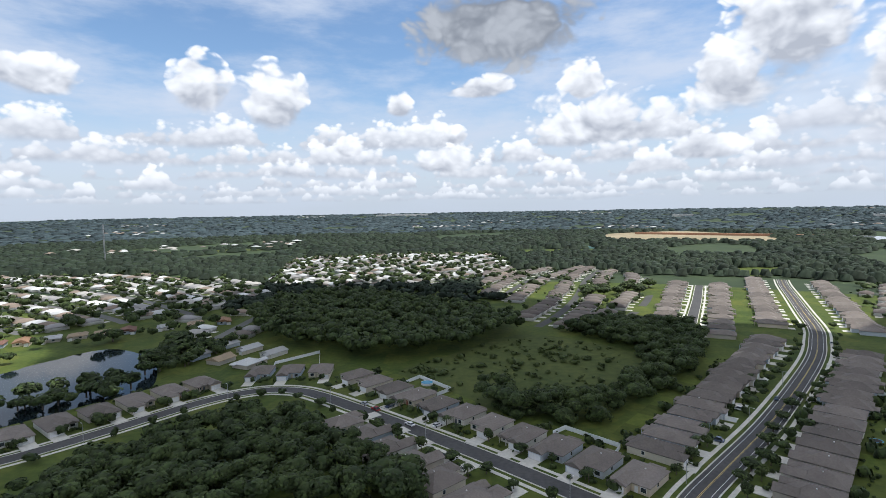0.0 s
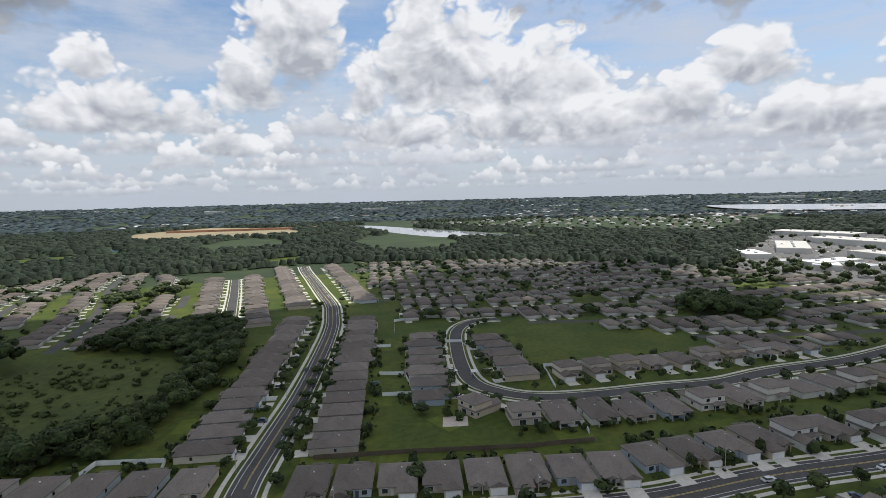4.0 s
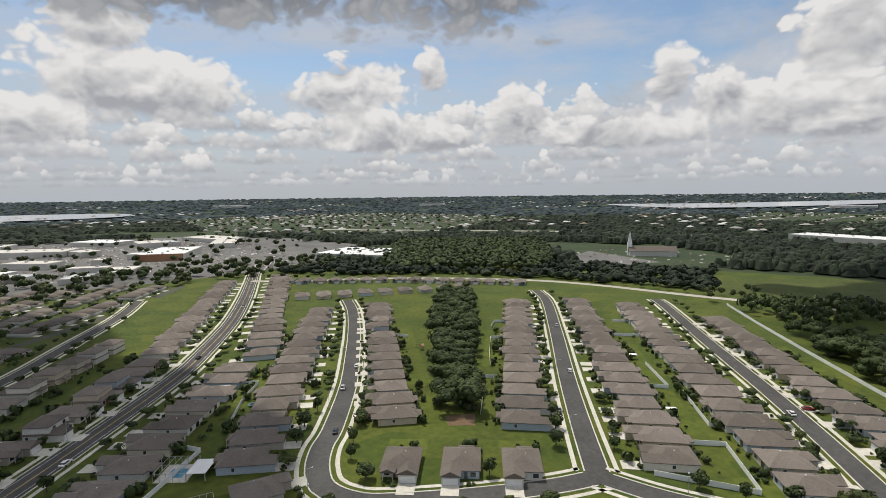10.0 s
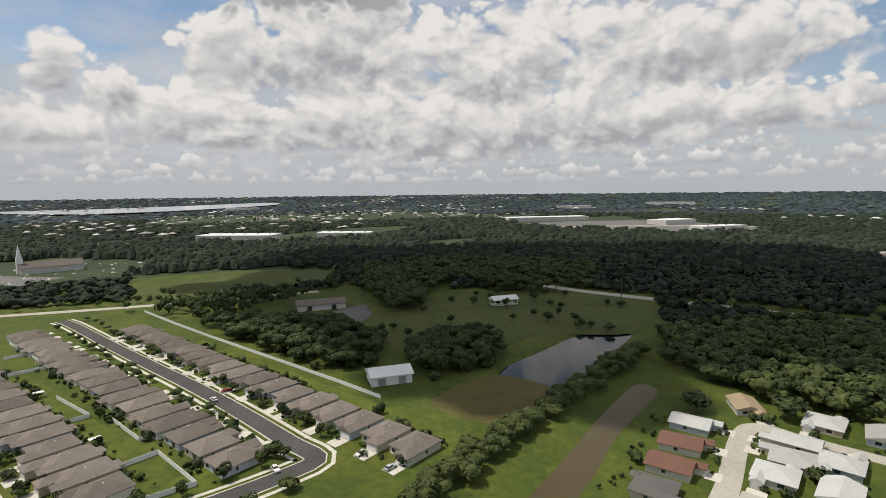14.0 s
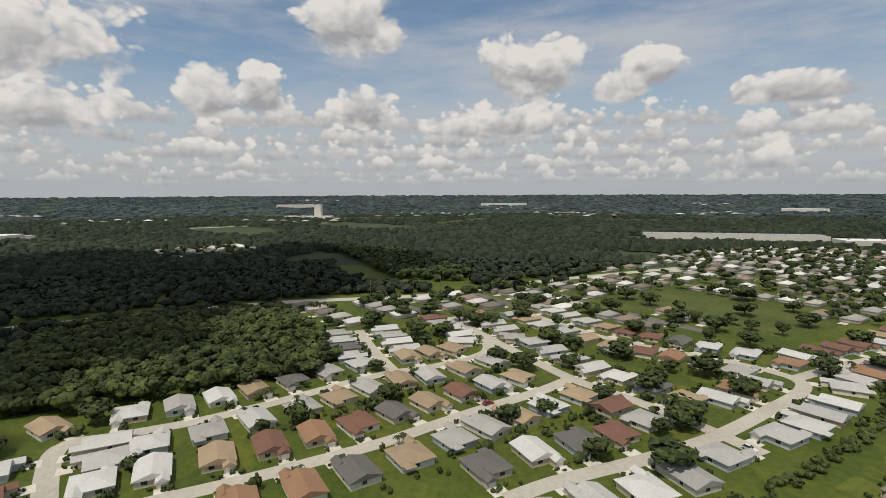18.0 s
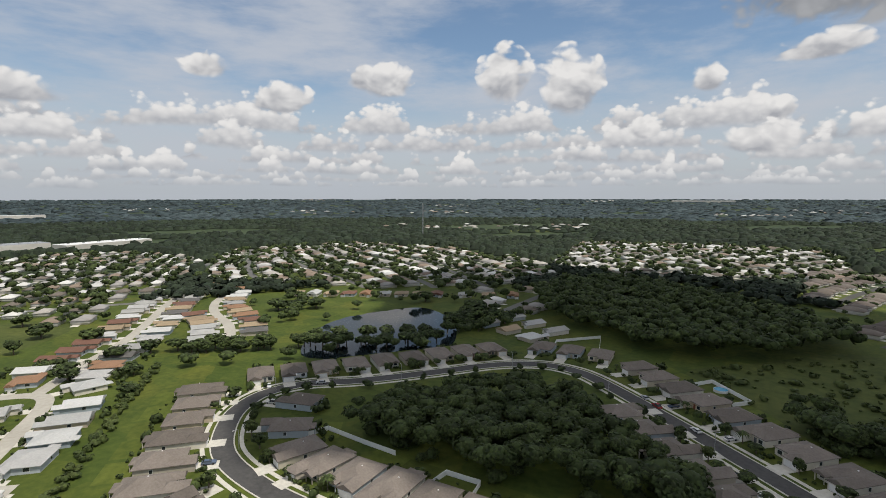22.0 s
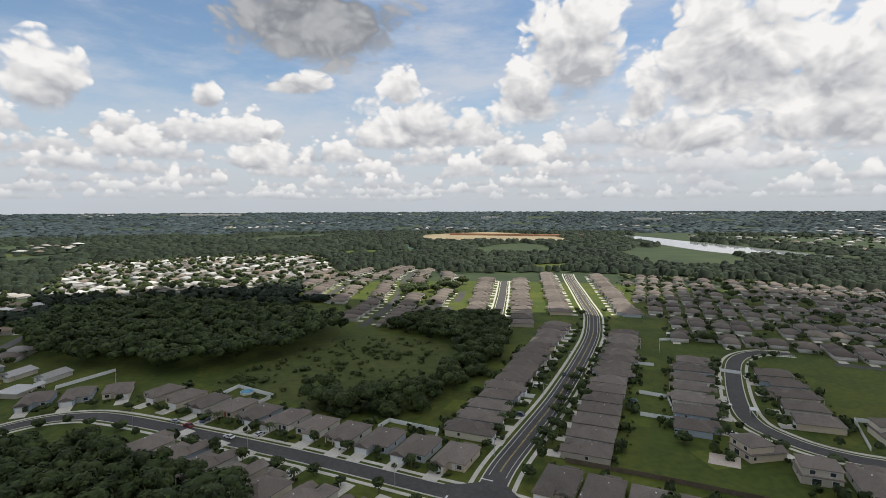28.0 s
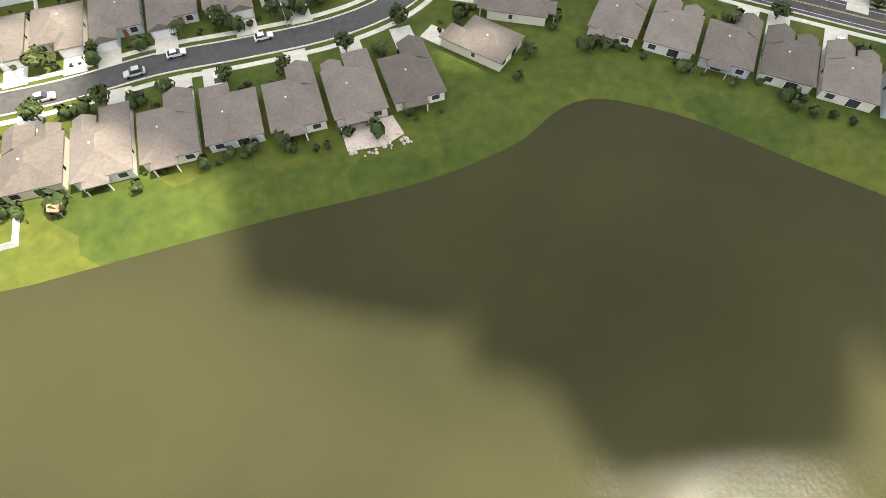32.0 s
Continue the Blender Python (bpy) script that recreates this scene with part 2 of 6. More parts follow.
# ---------------------------------------------------------------- materials
def material(name, c1, c2, scale=1.0, rough=0.85, bump=0.0, bump_scale=8.0, metal=0.0, vary=0.0, choices=(), island=False, spec=0.3, coarse=None):
    """Two-scale noise between c1 and c2 in world metres; choices: colours picked by the object's random number."""
    m = bpy.data.materials.new(name)
    m.use_nodes = True
    N, K = m.node_tree.nodes, m.node_tree.links
    b = N["Principled BSDF"]
    b.inputs["Roughness"].default_value, b.inputs["Metallic"].default_value = rough, metal
    b.inputs["Specular IOR Level"].default_value = spec
    geo = N.new("ShaderNodeNewGeometry")
    n1, n2 = N.new("ShaderNodeTexNoise"), N.new("ShaderNodeTexNoise")
    for n, s, d in ((n1, scale, 6), (n2, coarse or scale * 0.12, 3)):
        K.new(geo.outputs["Position"], n.inputs["Vector"])
        n.inputs["Scale"].default_value, n.inputs["Detail"].default_value = s, d
    add = N.new("ShaderNodeMath")
    add.operation = "MULTIPLY_ADD"
    K.new(n1.outputs[0], add.inputs[0])
    add.inputs[1].default_value = 0.55
    half = N.new("ShaderNodeMath")
    half.operation = "MULTIPLY"
    K.new(n2.outputs[0], half.inputs[0])
    half.inputs[1].default_value = 0.45
    K.new(half.outputs[0], add.inputs[2])
    rng = N.new("ShaderNodeMapRange")
    K.new(add.outputs[0], rng.inputs[0])
    rng.inputs[1].default_value, rng.inputs[2].default_value = 0.33, 0.67
    mix = N.new("ShaderNodeMix")
    mix.data_type = "RGBA"
    K.new(rng.outputs[0], mix.inputs[0])
    mix.inputs[6].default_value, mix.inputs[7].default_value = (*c1, 1), (*c2, 1)
    out = mix.outputs[2]
    info = N.new("ShaderNodeObjectInfo")
    rand = geo.outputs["Random Per Island"] if island else info.outputs["Random"]
    if choices:
        ramp = N.new("ShaderNodeValToRGB")
        ramp.color_ramp.interpolation = "CONSTANT"
        e = ramp.color_ramp.elements
        while len(e) < len(choices):
            e.new(0.5)
        for i, c in enumerate(choices):
            e[i].position, e[i].color = i / len(choices), (*c, 1)
        K.new(rand, ramp.inputs[0])
        mul = N.new("ShaderNodeMix")
        mul.data_type, mul.blend_type = "RGBA", "MULTIPLY"
        mul.inputs[0].default_value = 1.0
        K.new(ramp.outputs[0], mul.inputs[6])
        K.new(out, mul.inputs[7])
        out = mul.outputs[2]
    if vary:
        hsv = N.new("ShaderNodeHueSaturation")
        K.new(out, hsv.inputs["Color"])
        vr = N.new("ShaderNodeMapRange")
        K.new(rand, vr.inputs[0])
        vr.inputs[3].default_value, vr.inputs[4].default_value = 1 - vary, 1 + vary
        K.new(vr.outputs[0], hsv.inputs["Value"])
        out = hsv.outputs[0]
    K.new(out, b.inputs["Base Color"])
    if bump:
        n3, bp = N.new("ShaderNodeTexNoise"), N.new("ShaderNodeBump")
        K.new(geo.outputs["Position"], n3.inputs["Vector"])
        n3.inputs["Scale"].default_value, n3.inputs["Detail"].default_value = bump_scale, 4
        K.new(n3.outputs[0], bp.inputs["Height"])
        bp.inputs["Strength"].default_value, bp.inputs["Distance"].default_value = bump, 0.05
        K.new(bp.outputs[0], b.inputs["Normal"])
    return m


GRASS = material("grass", (0.036, 0.058, 0.008), (0.088, 0.108, 0.017), 0.35, 0.95, 0.5, 3.0, coarse=0.035)
# each garden's lawn is a little greener, drier or paler than the next
GN, GK = GRASS.node_tree.nodes, GRASS.node_tree.links
yard, warm, gmix, ggeo = GN.new("ShaderNodeTexVoronoi"), GN.new("ShaderNodeValToRGB"), GN.new("ShaderNodeMix"), GN.new("ShaderNodeNewGeometry")
yard.distance, yard.inputs["Scale"].default_value = "MANHATTAN", 0.055
turned = GN.new("ShaderNodeVectorRotate")
turned.rotation_type, turned.inputs["Angle"].default_value = "Z_AXIS", 0.8
GK.new(ggeo.outputs["Position"], turned.inputs["Vector"])
GK.new(turned.outputs[0], yard.inputs["Vector"])
gsep = GN.new("ShaderNodeSeparateColor")
GK.new(yard.outputs["Color"], gsep.inputs[0])
GK.new(gsep.outputs[0], warm.inputs[0])
for gi, (gp, gc) in enumerate(((0.0, (0.72, 0.86, 0.75, 1)), (0.35, (0.95, 1.0, 0.95, 1)), (0.7, (1.12, 1.10, 1.05, 1)), (1.0, (1.35, 1.18, 1.15, 1)))):
    ge = warm.color_ramp.elements[gi] if gi in (0,) else warm.color_ramp.elements.new(gp) if gi < 3 else warm.color_ramp.elements[-1]
    ge.position, ge.color = gp, gc
gmix.data_type, gmix.blend_type = "RGBA", "MULTIPLY"
gmix.inputs[0].default_value = 0.8
gbase = GN["Principled BSDF"].inputs["Base Color"]
GK.new(gbase.links[0].from_socket, gmix.inputs[6])
GK.new(warm.outputs[0], gmix.inputs[7])
GK.new(gmix.outputs[2], gbase)
FAR_LAND = material("woodland_floor", (0.022, 0.038, 0.018), (0.050, 0.072, 0.028), 0.02, 0.95)
MEADOW = material("rough_meadow", (0.036, 0.056, 0.010), (0.090, 0.104, 0.024), 0.25, 0.95, 0.6, 2.0, coarse=0.03)
DIRT = material("bare_earth", (0.22, 0.18, 0.11), (0.36, 0.30, 0.19), 0.05, 0.95)
MARSH = material("marsh_reeds", (0.075, 0.065, 0.020), (0.12, 0.105, 0.035), 0.5, 0.95, 0.8, 2.0)
ASPHALT = material("asphalt", (0.050, 0.049, 0.049), (0.092, 0.090, 0.087), 0.6, 0.9, 0.2, 20.0, coarse=0.05)
OLD_ROAD = material("pale_worn_road", (0.34, 0.32, 0.28), (0.44, 0.42, 0.37), 0.5, 0.9, coarse=0.05)
CONCRETE = material("concrete", (0.46, 0.44, 0.39), (0.62, 0.60, 0.54), 0.8, 0.9, coarse=0.1)
PAINT_WHITE = material("road_paint", (0.62, 0.62, 0.60), (0.78, 0.78, 0.76), 2.0, 0.7)
PAINT_YELLOW = material("yellow_road_paint", (0.50, 0.38, 0.12), (0.60, 0.47, 0.18), 2.0, 0.7)
SHINGLE = material("brown_shingle", (0.128, 0.110, 0.096), (0.190, 0.165, 0.145), 1.5, 0.95, 0.4, 9.0, vary=0.24)
STUCCO = material("stucco", (0.85, 0.85, 0.85), (1.0, 1.0, 1.0), 1.0, 0.9, 0.1, 12.0,
                  choices=((0.64, 0.58, 0.47), (0.55, 0.47, 0.36), (0.50, 0.54, 0.58), (0.70, 0.66, 0.58), (0.40, 0.46, 0.52), (0.64, 0.62, 0.57), (0.50, 0.45, 0.38)))
WHITE = material("white_paint", (0.68, 0.68, 0.67), (0.80, 0.80, 0.79), 1.5, 0.6)
VINYL = material("white_vinyl", (0.70, 0.72, 0.72), (0.80, 0.81, 0.80), 1.0, 0.5)
GLASS = material("window_glass", (0.02, 0.025, 0.03), (0.05, 0.06, 0.07), 0.5, 0.08, spec=0.8)
DOOR = material("painted_door", (0.8, 0.8, 0.8), (1, 1, 1), 2.0, 0.6, choices=((0.30, 0.10, 0.06), (0.12, 0.13, 0.15), (0.45, 0.40, 0.32), (0.70, 0.70, 0.68)))
PARK_ROOF = material("park_roof", (1.0, 1.0, 1.0), (1.25, 1.25, 1.25), 1.4, 0.9, 0.3, 8.0,
                     choices=((0.25, 0.25, 0.245), (0.38, 0.385, 0.38), (0.30, 0.305, 0.30), (0.24, 0.185, 0.125), (0.42, 0.425, 0.42), (0.22, 0.13, 0.08), (0.28, 0.28, 0.27), (0.34, 0.345, 0.34), (0.14, 0.075, 0.055), (0.27, 0.21, 0.14), (0.10, 0.098, 0.095), (0.33, 0.33, 0.325)))
FAR_ROOF = material("far_roof", (0.85, 0.85, 0.85), (1.05, 1.05, 1.05), 0.3, 0.9, island=True,
                    choices=((0.30, 0.29, 0.28), (0.50, 0.50, 0.49), (0.16, 0.14, 0.12), (0.62, 0.62, 0.60), (0.24, 0.19, 0.15), (0.40, 0.38, 0.35)))
LEAF = material("leaves", (0.018, 0.032, 0.009), (0.056, 0.078, 0.021), 0.45, 0.8, island=True, vary=0.5, coarse=0.06)
LEAF_LIGHT = material("light_leaves", (0.032, 0.050, 0.012), (0.075, 0.095, 0.026), 0.45, 0.8, island=True, vary=0.3, coarse=0.06)
# darker, bluer copy of the leaves; cloud shade and haze sit in its colour
SHADED_FAR_LEAF = material("shaded_far_leaves", (0.012, 0.021, 0.013), (0.030, 0.043, 0.024), 0.05, 0.9, island=True, vary=0.4, coarse=0.004)
# outermost canopy: distance haze is painted in as a paler, bluer base colour
FAR_HAZED = material("hazed_far_canopy", (0.026, 0.041, 0.046), (0.054, 0.075, 0.080), 0.004, 0.95, island=True, vary=0.45, coarse=0.0012)
BARK = material("bark", (0.09, 0.07, 0.05), (0.16, 0.13, 0.10), 3.0, 0.95)
STEEL = material("galvanised_steel", (0.35, 0.36, 0.37), (0.48, 0.49, 0.50), 2.0, 0.5, metal=0.6)
METAL_ROOF = material("white_metal_roof", (0.62, 0.63, 0.63), (0.78, 0.79, 0.79), 0.06, 0.6)
TILT_WALL = material("tilt_wall", (0.50, 0.48, 0.44), (0.62, 0.60, 0.56), 0.1, 0.9)
RUBBER = material("rubber", (0.015, 0.015, 0.015), (0.03, 0.03, 0.03), 4.0, 0.8)
CAR_PAINT = material("car_paint", (0.95, 0.95, 0.95), (1, 1, 1), 1.0, 0.25, spec=0.6,
                     choices=((0.75, 0.75, 0.75), (0.03, 0.03, 0.035), (0.45, 0.46, 0.48), (0.30, 0.03, 0.03), (0.70, 0.70, 0.70), (0.62, 0.62, 0.60), (0.08, 0.11, 0.17)))
FAR_BROWN = material("far_brown_roof", (0.85, 0.85, 0.85), (1.05, 1.05, 1.05), 0.3, 0.9, island=True,
                     choices=((0.135, 0.115, 0.10), (0.165, 0.14, 0.12), (0.12, 0.10, 0.088), (0.19, 0.165, 0.14), (0.15, 0.13, 0.115)))
PARKING = material("worn_parking_asphalt", (0.10, 0.10, 0.098), (0.175, 0.172, 0.165), 0.03, 0.9)
WOOD = material("weathered_wood_fence", (0.11, 0.085, 0.06), (0.17, 0.135, 0.10), 1.5, 0.9)
PATIO = material("pale_patio_stone", (0.42, 0.35, 0.30), (0.58, 0.52, 0.46), 1.2, 0.9)
POOL = material("blue_pool_water", (0.05, 0.22, 0.36), (0.08, 0.30, 0.44), 0.5, 0.05)
NURSERY = material("teal_shade_netting", (0.045, 0.10, 0.095), (0.07, 0.14, 0.13), 0.05, 0.9)
MULCH = material("mulch", (0.12, 0.075, 0.045), (0.19, 0.13, 0.08), 0.8, 0.95)
CLOUD = bpy.data.materials.new("cloud")
CLOUD.use_nodes = True
CN = CLOUD.node_tree.nodes
cd, ct, cm = CN.new("ShaderNodeBsdfDiffuse"), CN.new("ShaderNodeBsdfTranslucent"), CN.new("ShaderNodeMixShader")
cd.inputs[0].default_value = ct.inputs[0].default_value = (0.92, 0.92, 0.93, 1)
cm.inputs[0].default_value = 0.86
CLOUD.node_tree.links.new(cd.outputs[0], cm.inputs[1])
CLOUD.node_tree.links.new(ct.outputs[0], cm.inputs[2])
CLOUD.node_tree.links.new(cm.outputs[0], CN["Material Output"].inputs["Surface"])
BRICK_DUST = material("red_construction", (0.34, 0.17, 0.10), (0.46, 0.27, 0.17), 0.05, 0.9)


def water_material(name, c1, c2, ripple, scale):
    m = material(name, c1, c2, 0.02, 0.05, ripple, scale, spec=0.3, coarse=0.012)
    m.node_tree.nodes["Principled BSDF"].inputs["IOR"].default_value = 1.33
    return m


WATER = water_material("pond_water", (0.034, 0.035, 0.017), (0.056, 0.054, 0.025), 1.7, 1.4)
WATER.node_tree.nodes["Principled BSDF"].inputs["Specular IOR Level"].default_value = 0.06
DARK_WATER = water_material("dark_water", (0.010, 0.016, 0.019), (0.017, 0.025, 0.029), 0.25, 0.8)
# pale base colour stands in for the sky mirrored in far lakes
LAKE_SKY_SHEEN = water_material("lake_sky_sheen", (0.30, 0.32, 0.34), (0.36, 0.38, 0.40), 0.05, 0.1)
CANAL_WATER = water_material("canal_water", (0.070, 0.055, 0.025), (0.10, 0.08, 0.04), 0.02, 0.5)


# ---------------------------------------------------------------- building helpers
def mesh_from(name, verts, faces, mats, slots=None):
    me = bpy.data.meshes.new(name)
    me.from_pydata([tuple(map(float, v)) for v in verts], [], [tuple(map(int, f)) for f in faces])
    for m in (mats if isinstance(mats, (list, tuple)) else [mats]):
        me.materials.append(m)
    if slots is not None:
        me.polygons.foreach_set("material_index", list(slots))
    me.update()
    return me


class Shape:
    """Collects boxes, prisms and roofs into one mesh."""

    def __init__(self):
        self.v, self.f = [], []

    def add(self, verts, faces):
        o = len(self.v)
        self.v += [tuple(v) for v in verts]
        self.f += [tuple(i + o for i in f) for f in faces]
        return self

    def box(self, x0, x1, y0, y1, z0, z1):
        return self.add([(x, y, z) for z in (z0, z1) for x, y in ((x0, y0), (x1, y0), (x1, y1), (x0, y1))],
                        [(3, 2, 1, 0), (4, 5, 6, 7), (0, 1, 5, 4), (1, 2, 6, 5), (2, 3, 7, 6), (3, 0, 4, 7)])

    def hip(self, x0, x1, y0, y1, z, rise, over=0.45, gable=False, drop=0.2):
        """A hip or gable roof with its overhang and fascia, the ridge along the longer side."""
        x0, x1, y0, y1 = x0 - over, x1 + over, y0 - over, y1 + over
        w, d = x1 - x0, y1 - y0
        cx, cy = (x0 + x1) / 2, (y0 + y1) / 2
        inset = 0.0 if gable else min(w, d) / 2
        if d >= w:
            ridge = [(cx, y0 + inset, z + rise), (cx, y1 - inset, z + rise)]
        else:
            ridge = [(x0 + inset, cy, z + rise), (x1 - inset, cy, z + rise)]
        b = [(x0, y0, z), (x1, y0, z), (x1, y1, z), (x0, y1, z)]
        lo = [(x, y, z - drop) for x, y, _ in b]
        f = [(6, 7, 1, 0), (7, 8, 2, 1), (8, 9, 3, 2), (9, 6, 0, 3), (9, 8, 7, 6)]
        if d >= w:
            f += [(0, 1, 4), (1, 2, 5, 4), (2, 3, 5), (3, 0, 4, 5)]
        else:
            f += [(3, 0, 4), (0, 1, 5, 4), (1, 2, 5), (2, 3, 4, 5)]
        return self.add(b + ridge + lo, f)

    def mesh(self, name, mat):
        return mesh_from(name, self.v, self.f, mat)


def part(name, shape, mat, parent, label=""):
    me = shape if isinstance(shape, bpy.types.Mesh) else shape.mesh(name, mat)
    ob = new(name, me)
    ob.parent = parent
    return tagged(ob, label)


def thing(name, m, label, category, group="", kind=""):
    ob = new(name)
    ob.empty_display_size = 0.5
    ob.matrix_world = m
    return tagged(ob, label, category, group, kind)


def solo(name, mesh, m, label, category="", group="", kind=""):
    ob = new(name, mesh)
    ob.matrix_world = m
    return tagged(ob, label, category, group, kind)


RNG = random.Random(7)
HILL0, HILL1, EDGE = 2500.0, 58.0, 4900.0


def rise(r):
    """The land swells gently towards the skyline."""
    return 0.0 if r < HILL0 else HILL1 * ((r - HILL0) / (EDGE - HILL0)) ** 1.3


def inside(p, poly):
    x, y = p
    r = False
    for (x0, y0), (x1, y1) in zip(poly, poly[1:] + poly[:1]):
        if (y0 > y) != (y1 > y) and x < (x1 - x0) * (y - y0) / (y1 - y0) + x0:
            r = not r
    return r


def inside_np(px, py, poly):
    r = np.zeros(len(px), bool)
    for (x0, y0), (x1, y1) in zip(poly, poly[1:] + poly[:1]):
        c = (y0 > py) != (y1 > py)
        if y0 != y1:
            r ^= c & (px < (x1 - x0) * (py - y0) / (y1 - y0) + x0)
    return r


def edge_distance(px, py, poly, closed=True):
    best = np.full(len(px), 1e9)
    for (x0, y0), (x1, y1) in zip(poly, poly[1:] + (poly[:1] if closed else [])):
        dx, dy = x1 - x0, y1 - y0
        u = np.clip(((px - x0) * dx + (py - y0) * dy) / (dx * dx + dy * dy + 1e-9), 0, 1)
        best = np.minimum(best, np.hypot(px - x0 - u * dx, py - y0 - u * dy))
    return best


def smooth_line(points, step=3.0, closed=False):
    """A Catmull-Rom line through the points, in even steps."""
    P = [Vector((*p, 0)) for p in points]
    ext = [P[-1], *P, P[0], P[1]] if closed else [2 * P[0] - P[1], *P, 2 * P[-1] - P[-2]]
    fine = []
    for a, b, c, d in zip(ext, ext[1:], ext[2:], ext[3:]):
        n = max(2, int((c - b).length / 1.0))
        for i in range(n):
            t = i / n
            fine.append(0.5 * (2 * b + (c - a) * t + (2 * a - 5 * b + 4 * c - d) * t * t + (3 * b - a - 3 * c + d) * t ** 3))
    if not closed:
        fine.append(P[-1])
    out, carry = [fine[0]], 0.0
    for a, b in zip(fine, fine[1:]):
        carry += (b - a).length
        if carry >= step:
            out.append(b)
            carry = 0.0
    if not closed and (out[-1] - fine[-1]).length > 0.3:
        out.append(fine[-1])
    return [(p.x, p.y) for p in out]


def normals(line):
    out = []
    for i in range(len(line)):
        a, b = line[max(0, i - 1)], line[min(len(line) - 1, i + 1)]
        dx, dy = b[0] - a[0], b[1] - a[1]
        l = math.hypot(dx, dy) or 1
        out.append((-dy / l, dx / l))
    return out


def ribbon(line, off0, off1, z0, z1, keep=None):
    """A strip between two offsets (left of the line is positive) from height z0 up to z1."""
    s, N = Shape(), normals(line)
    for i in range(len(line) - 1):
        mid = ((line[i][0] + line[i + 1][0]) / 2 + N[i][0] * (off0 + off1) / 2, (line[i][1] + line[i + 1][1]) / 2 + N[i][1] * (off0 + off1) / 2)
        if keep and not keep(mid):
            continue
        q = [(line[j][0] + N[j][0] * o, line[j][1] + N[j][1] * o) for j, o in ((i, off0), (i + 1, off0), (i + 1, off1), (i, off1))]
        v = [(x, y, z1) for x, y in q]
        if z1 - z0 > 0.02:
            v += [(x, y, z0) for x, y in q]
            s.add(v, [(3, 2, 1, 0), (0, 1, 5, 4), (2, 3, 7, 6)])
        else:
            s.add(v, [(3, 2, 1, 0)])
    return s


def polygon(name, pts, z, mat, label, kind="structure", category="ground"):
    bm = bmesh.new()
    vs = [bm.verts.new((x, y, z if math.hypot(x, y) < HILL0 else rise(math.hypot(x, y)) + z)) for x, y in pts]
    f = bm.faces.new(vs)
    if f.normal.z < 0 or sum((a[0] * b[1] - b[0] * a[1]) for a, b in zip(pts, pts[1:] + pts[:1])) < 0:
        f.normal_flip()
    bmesh.ops.triangulate(bm, faces=[f])
    me = bpy.data.meshes.new(name)
    bm.to_mesh(me)
    bm.free()
    me.materials.append(mat)
    return solo(name, me, Matrix(), label, category, kind=kind)


# ---------------------------------------------------------------- ground and water
POND = smooth_line([(-91, 52), (-64, 52), (-22, 52), (10, 51), (33, 54), (46, 60), (55, 61), (63, 57), (75, 47), (89, 30), (105, 10), (104, -2), (94, -12), (72, -38), (40, -72), (-10, -74), (-52, -46), (-79, 13), (-93, 27)], 3, True)
POND_W = smooth_line([(-212, 208), (-240, 245), (-252, 285), (-240, 325), (-222, 347), (-195, 335), (-172, 312), (-152, 275), (-152, 255), (-166, 228), (-188, 214)], 3, True)
POND_S = smooth_line([(-54, -238), (-86, -271), (-124, -302), (-150, -297), (-128, -268), (-90, -223), (-75, -211)], 3, True)
CANAL = smooth_line([(-38, -134), (-62, -161), (-87, -190), (-113, -216), (-118, -206), (-84, -171), (-57, -137), (-30, -112), (-20, -118)], 3, True)
RINGS = [0.5] + [2.5 * i for i in range(1, 150)]
while RINGS[-1] < EDGE:
    RINGS.append(min(EDGE, RINGS[-1] * 1.03))
SECT = 420
ang = np.arange(SECT) * 2 * math.pi / SECT
RR, AA = np.meshgrid(np.array(RINGS), ang, indexing="ij")
gx, gy = (RR * np.cos(AA)).ravel(), (RR * np.sin(AA)).ravel()
gz = np.array([rise(r) for r in RR.ravel()])
for poly, depth in ((POND, 1.6), (POND_W, 1.2), (POND_S, 1.2), (CANAL, 1.2)):
    box = (gx > min(p[0] for p in poly) - 12) & (gx < max(p[0] for p in poly) + 12) & (gy > min(p[1] for p in poly) - 12) & (gy < max(p[1] for p in poly) + 12)
    ii = np.where(box)[0]
    d = edge_distance(gx[ii], gy[ii], poly)
    d = np.where(inside_np(gx[ii], gy[ii], poly), -d, d)
    gz[ii] += -depth * np.clip((7 - d) / 12, 0, 1)
nr = len(RINGS)
idx = np.arange(nr * SECT).reshape(nr, SECT)
nxt = np.roll(idx, -1, axis=1)
quads = np.stack([idx[:-1], idx[1:], nxt[1:], nxt[:-1]], -1).reshape(-1, 4)
ground_mesh = mesh_from("ground", np.stack([gx, gy, gz], 1), list(quads) + [tuple(idx[0])], [GRASS, FAR_LAND])
rq = np.hypot(gx[quads].mean(1), gy[quads].mean(1))
ground_mesh.polygons.foreach_set("material_index", [1 if r > 640 else 0 for r in rq] + [0])
for p_ in ground_mesh.polygons:
    p_.use_smooth = True
solo("ground", ground_mesh, Matrix(), "flat mown lawns and woodland floor out to the skyline", "ground", kind="structure")

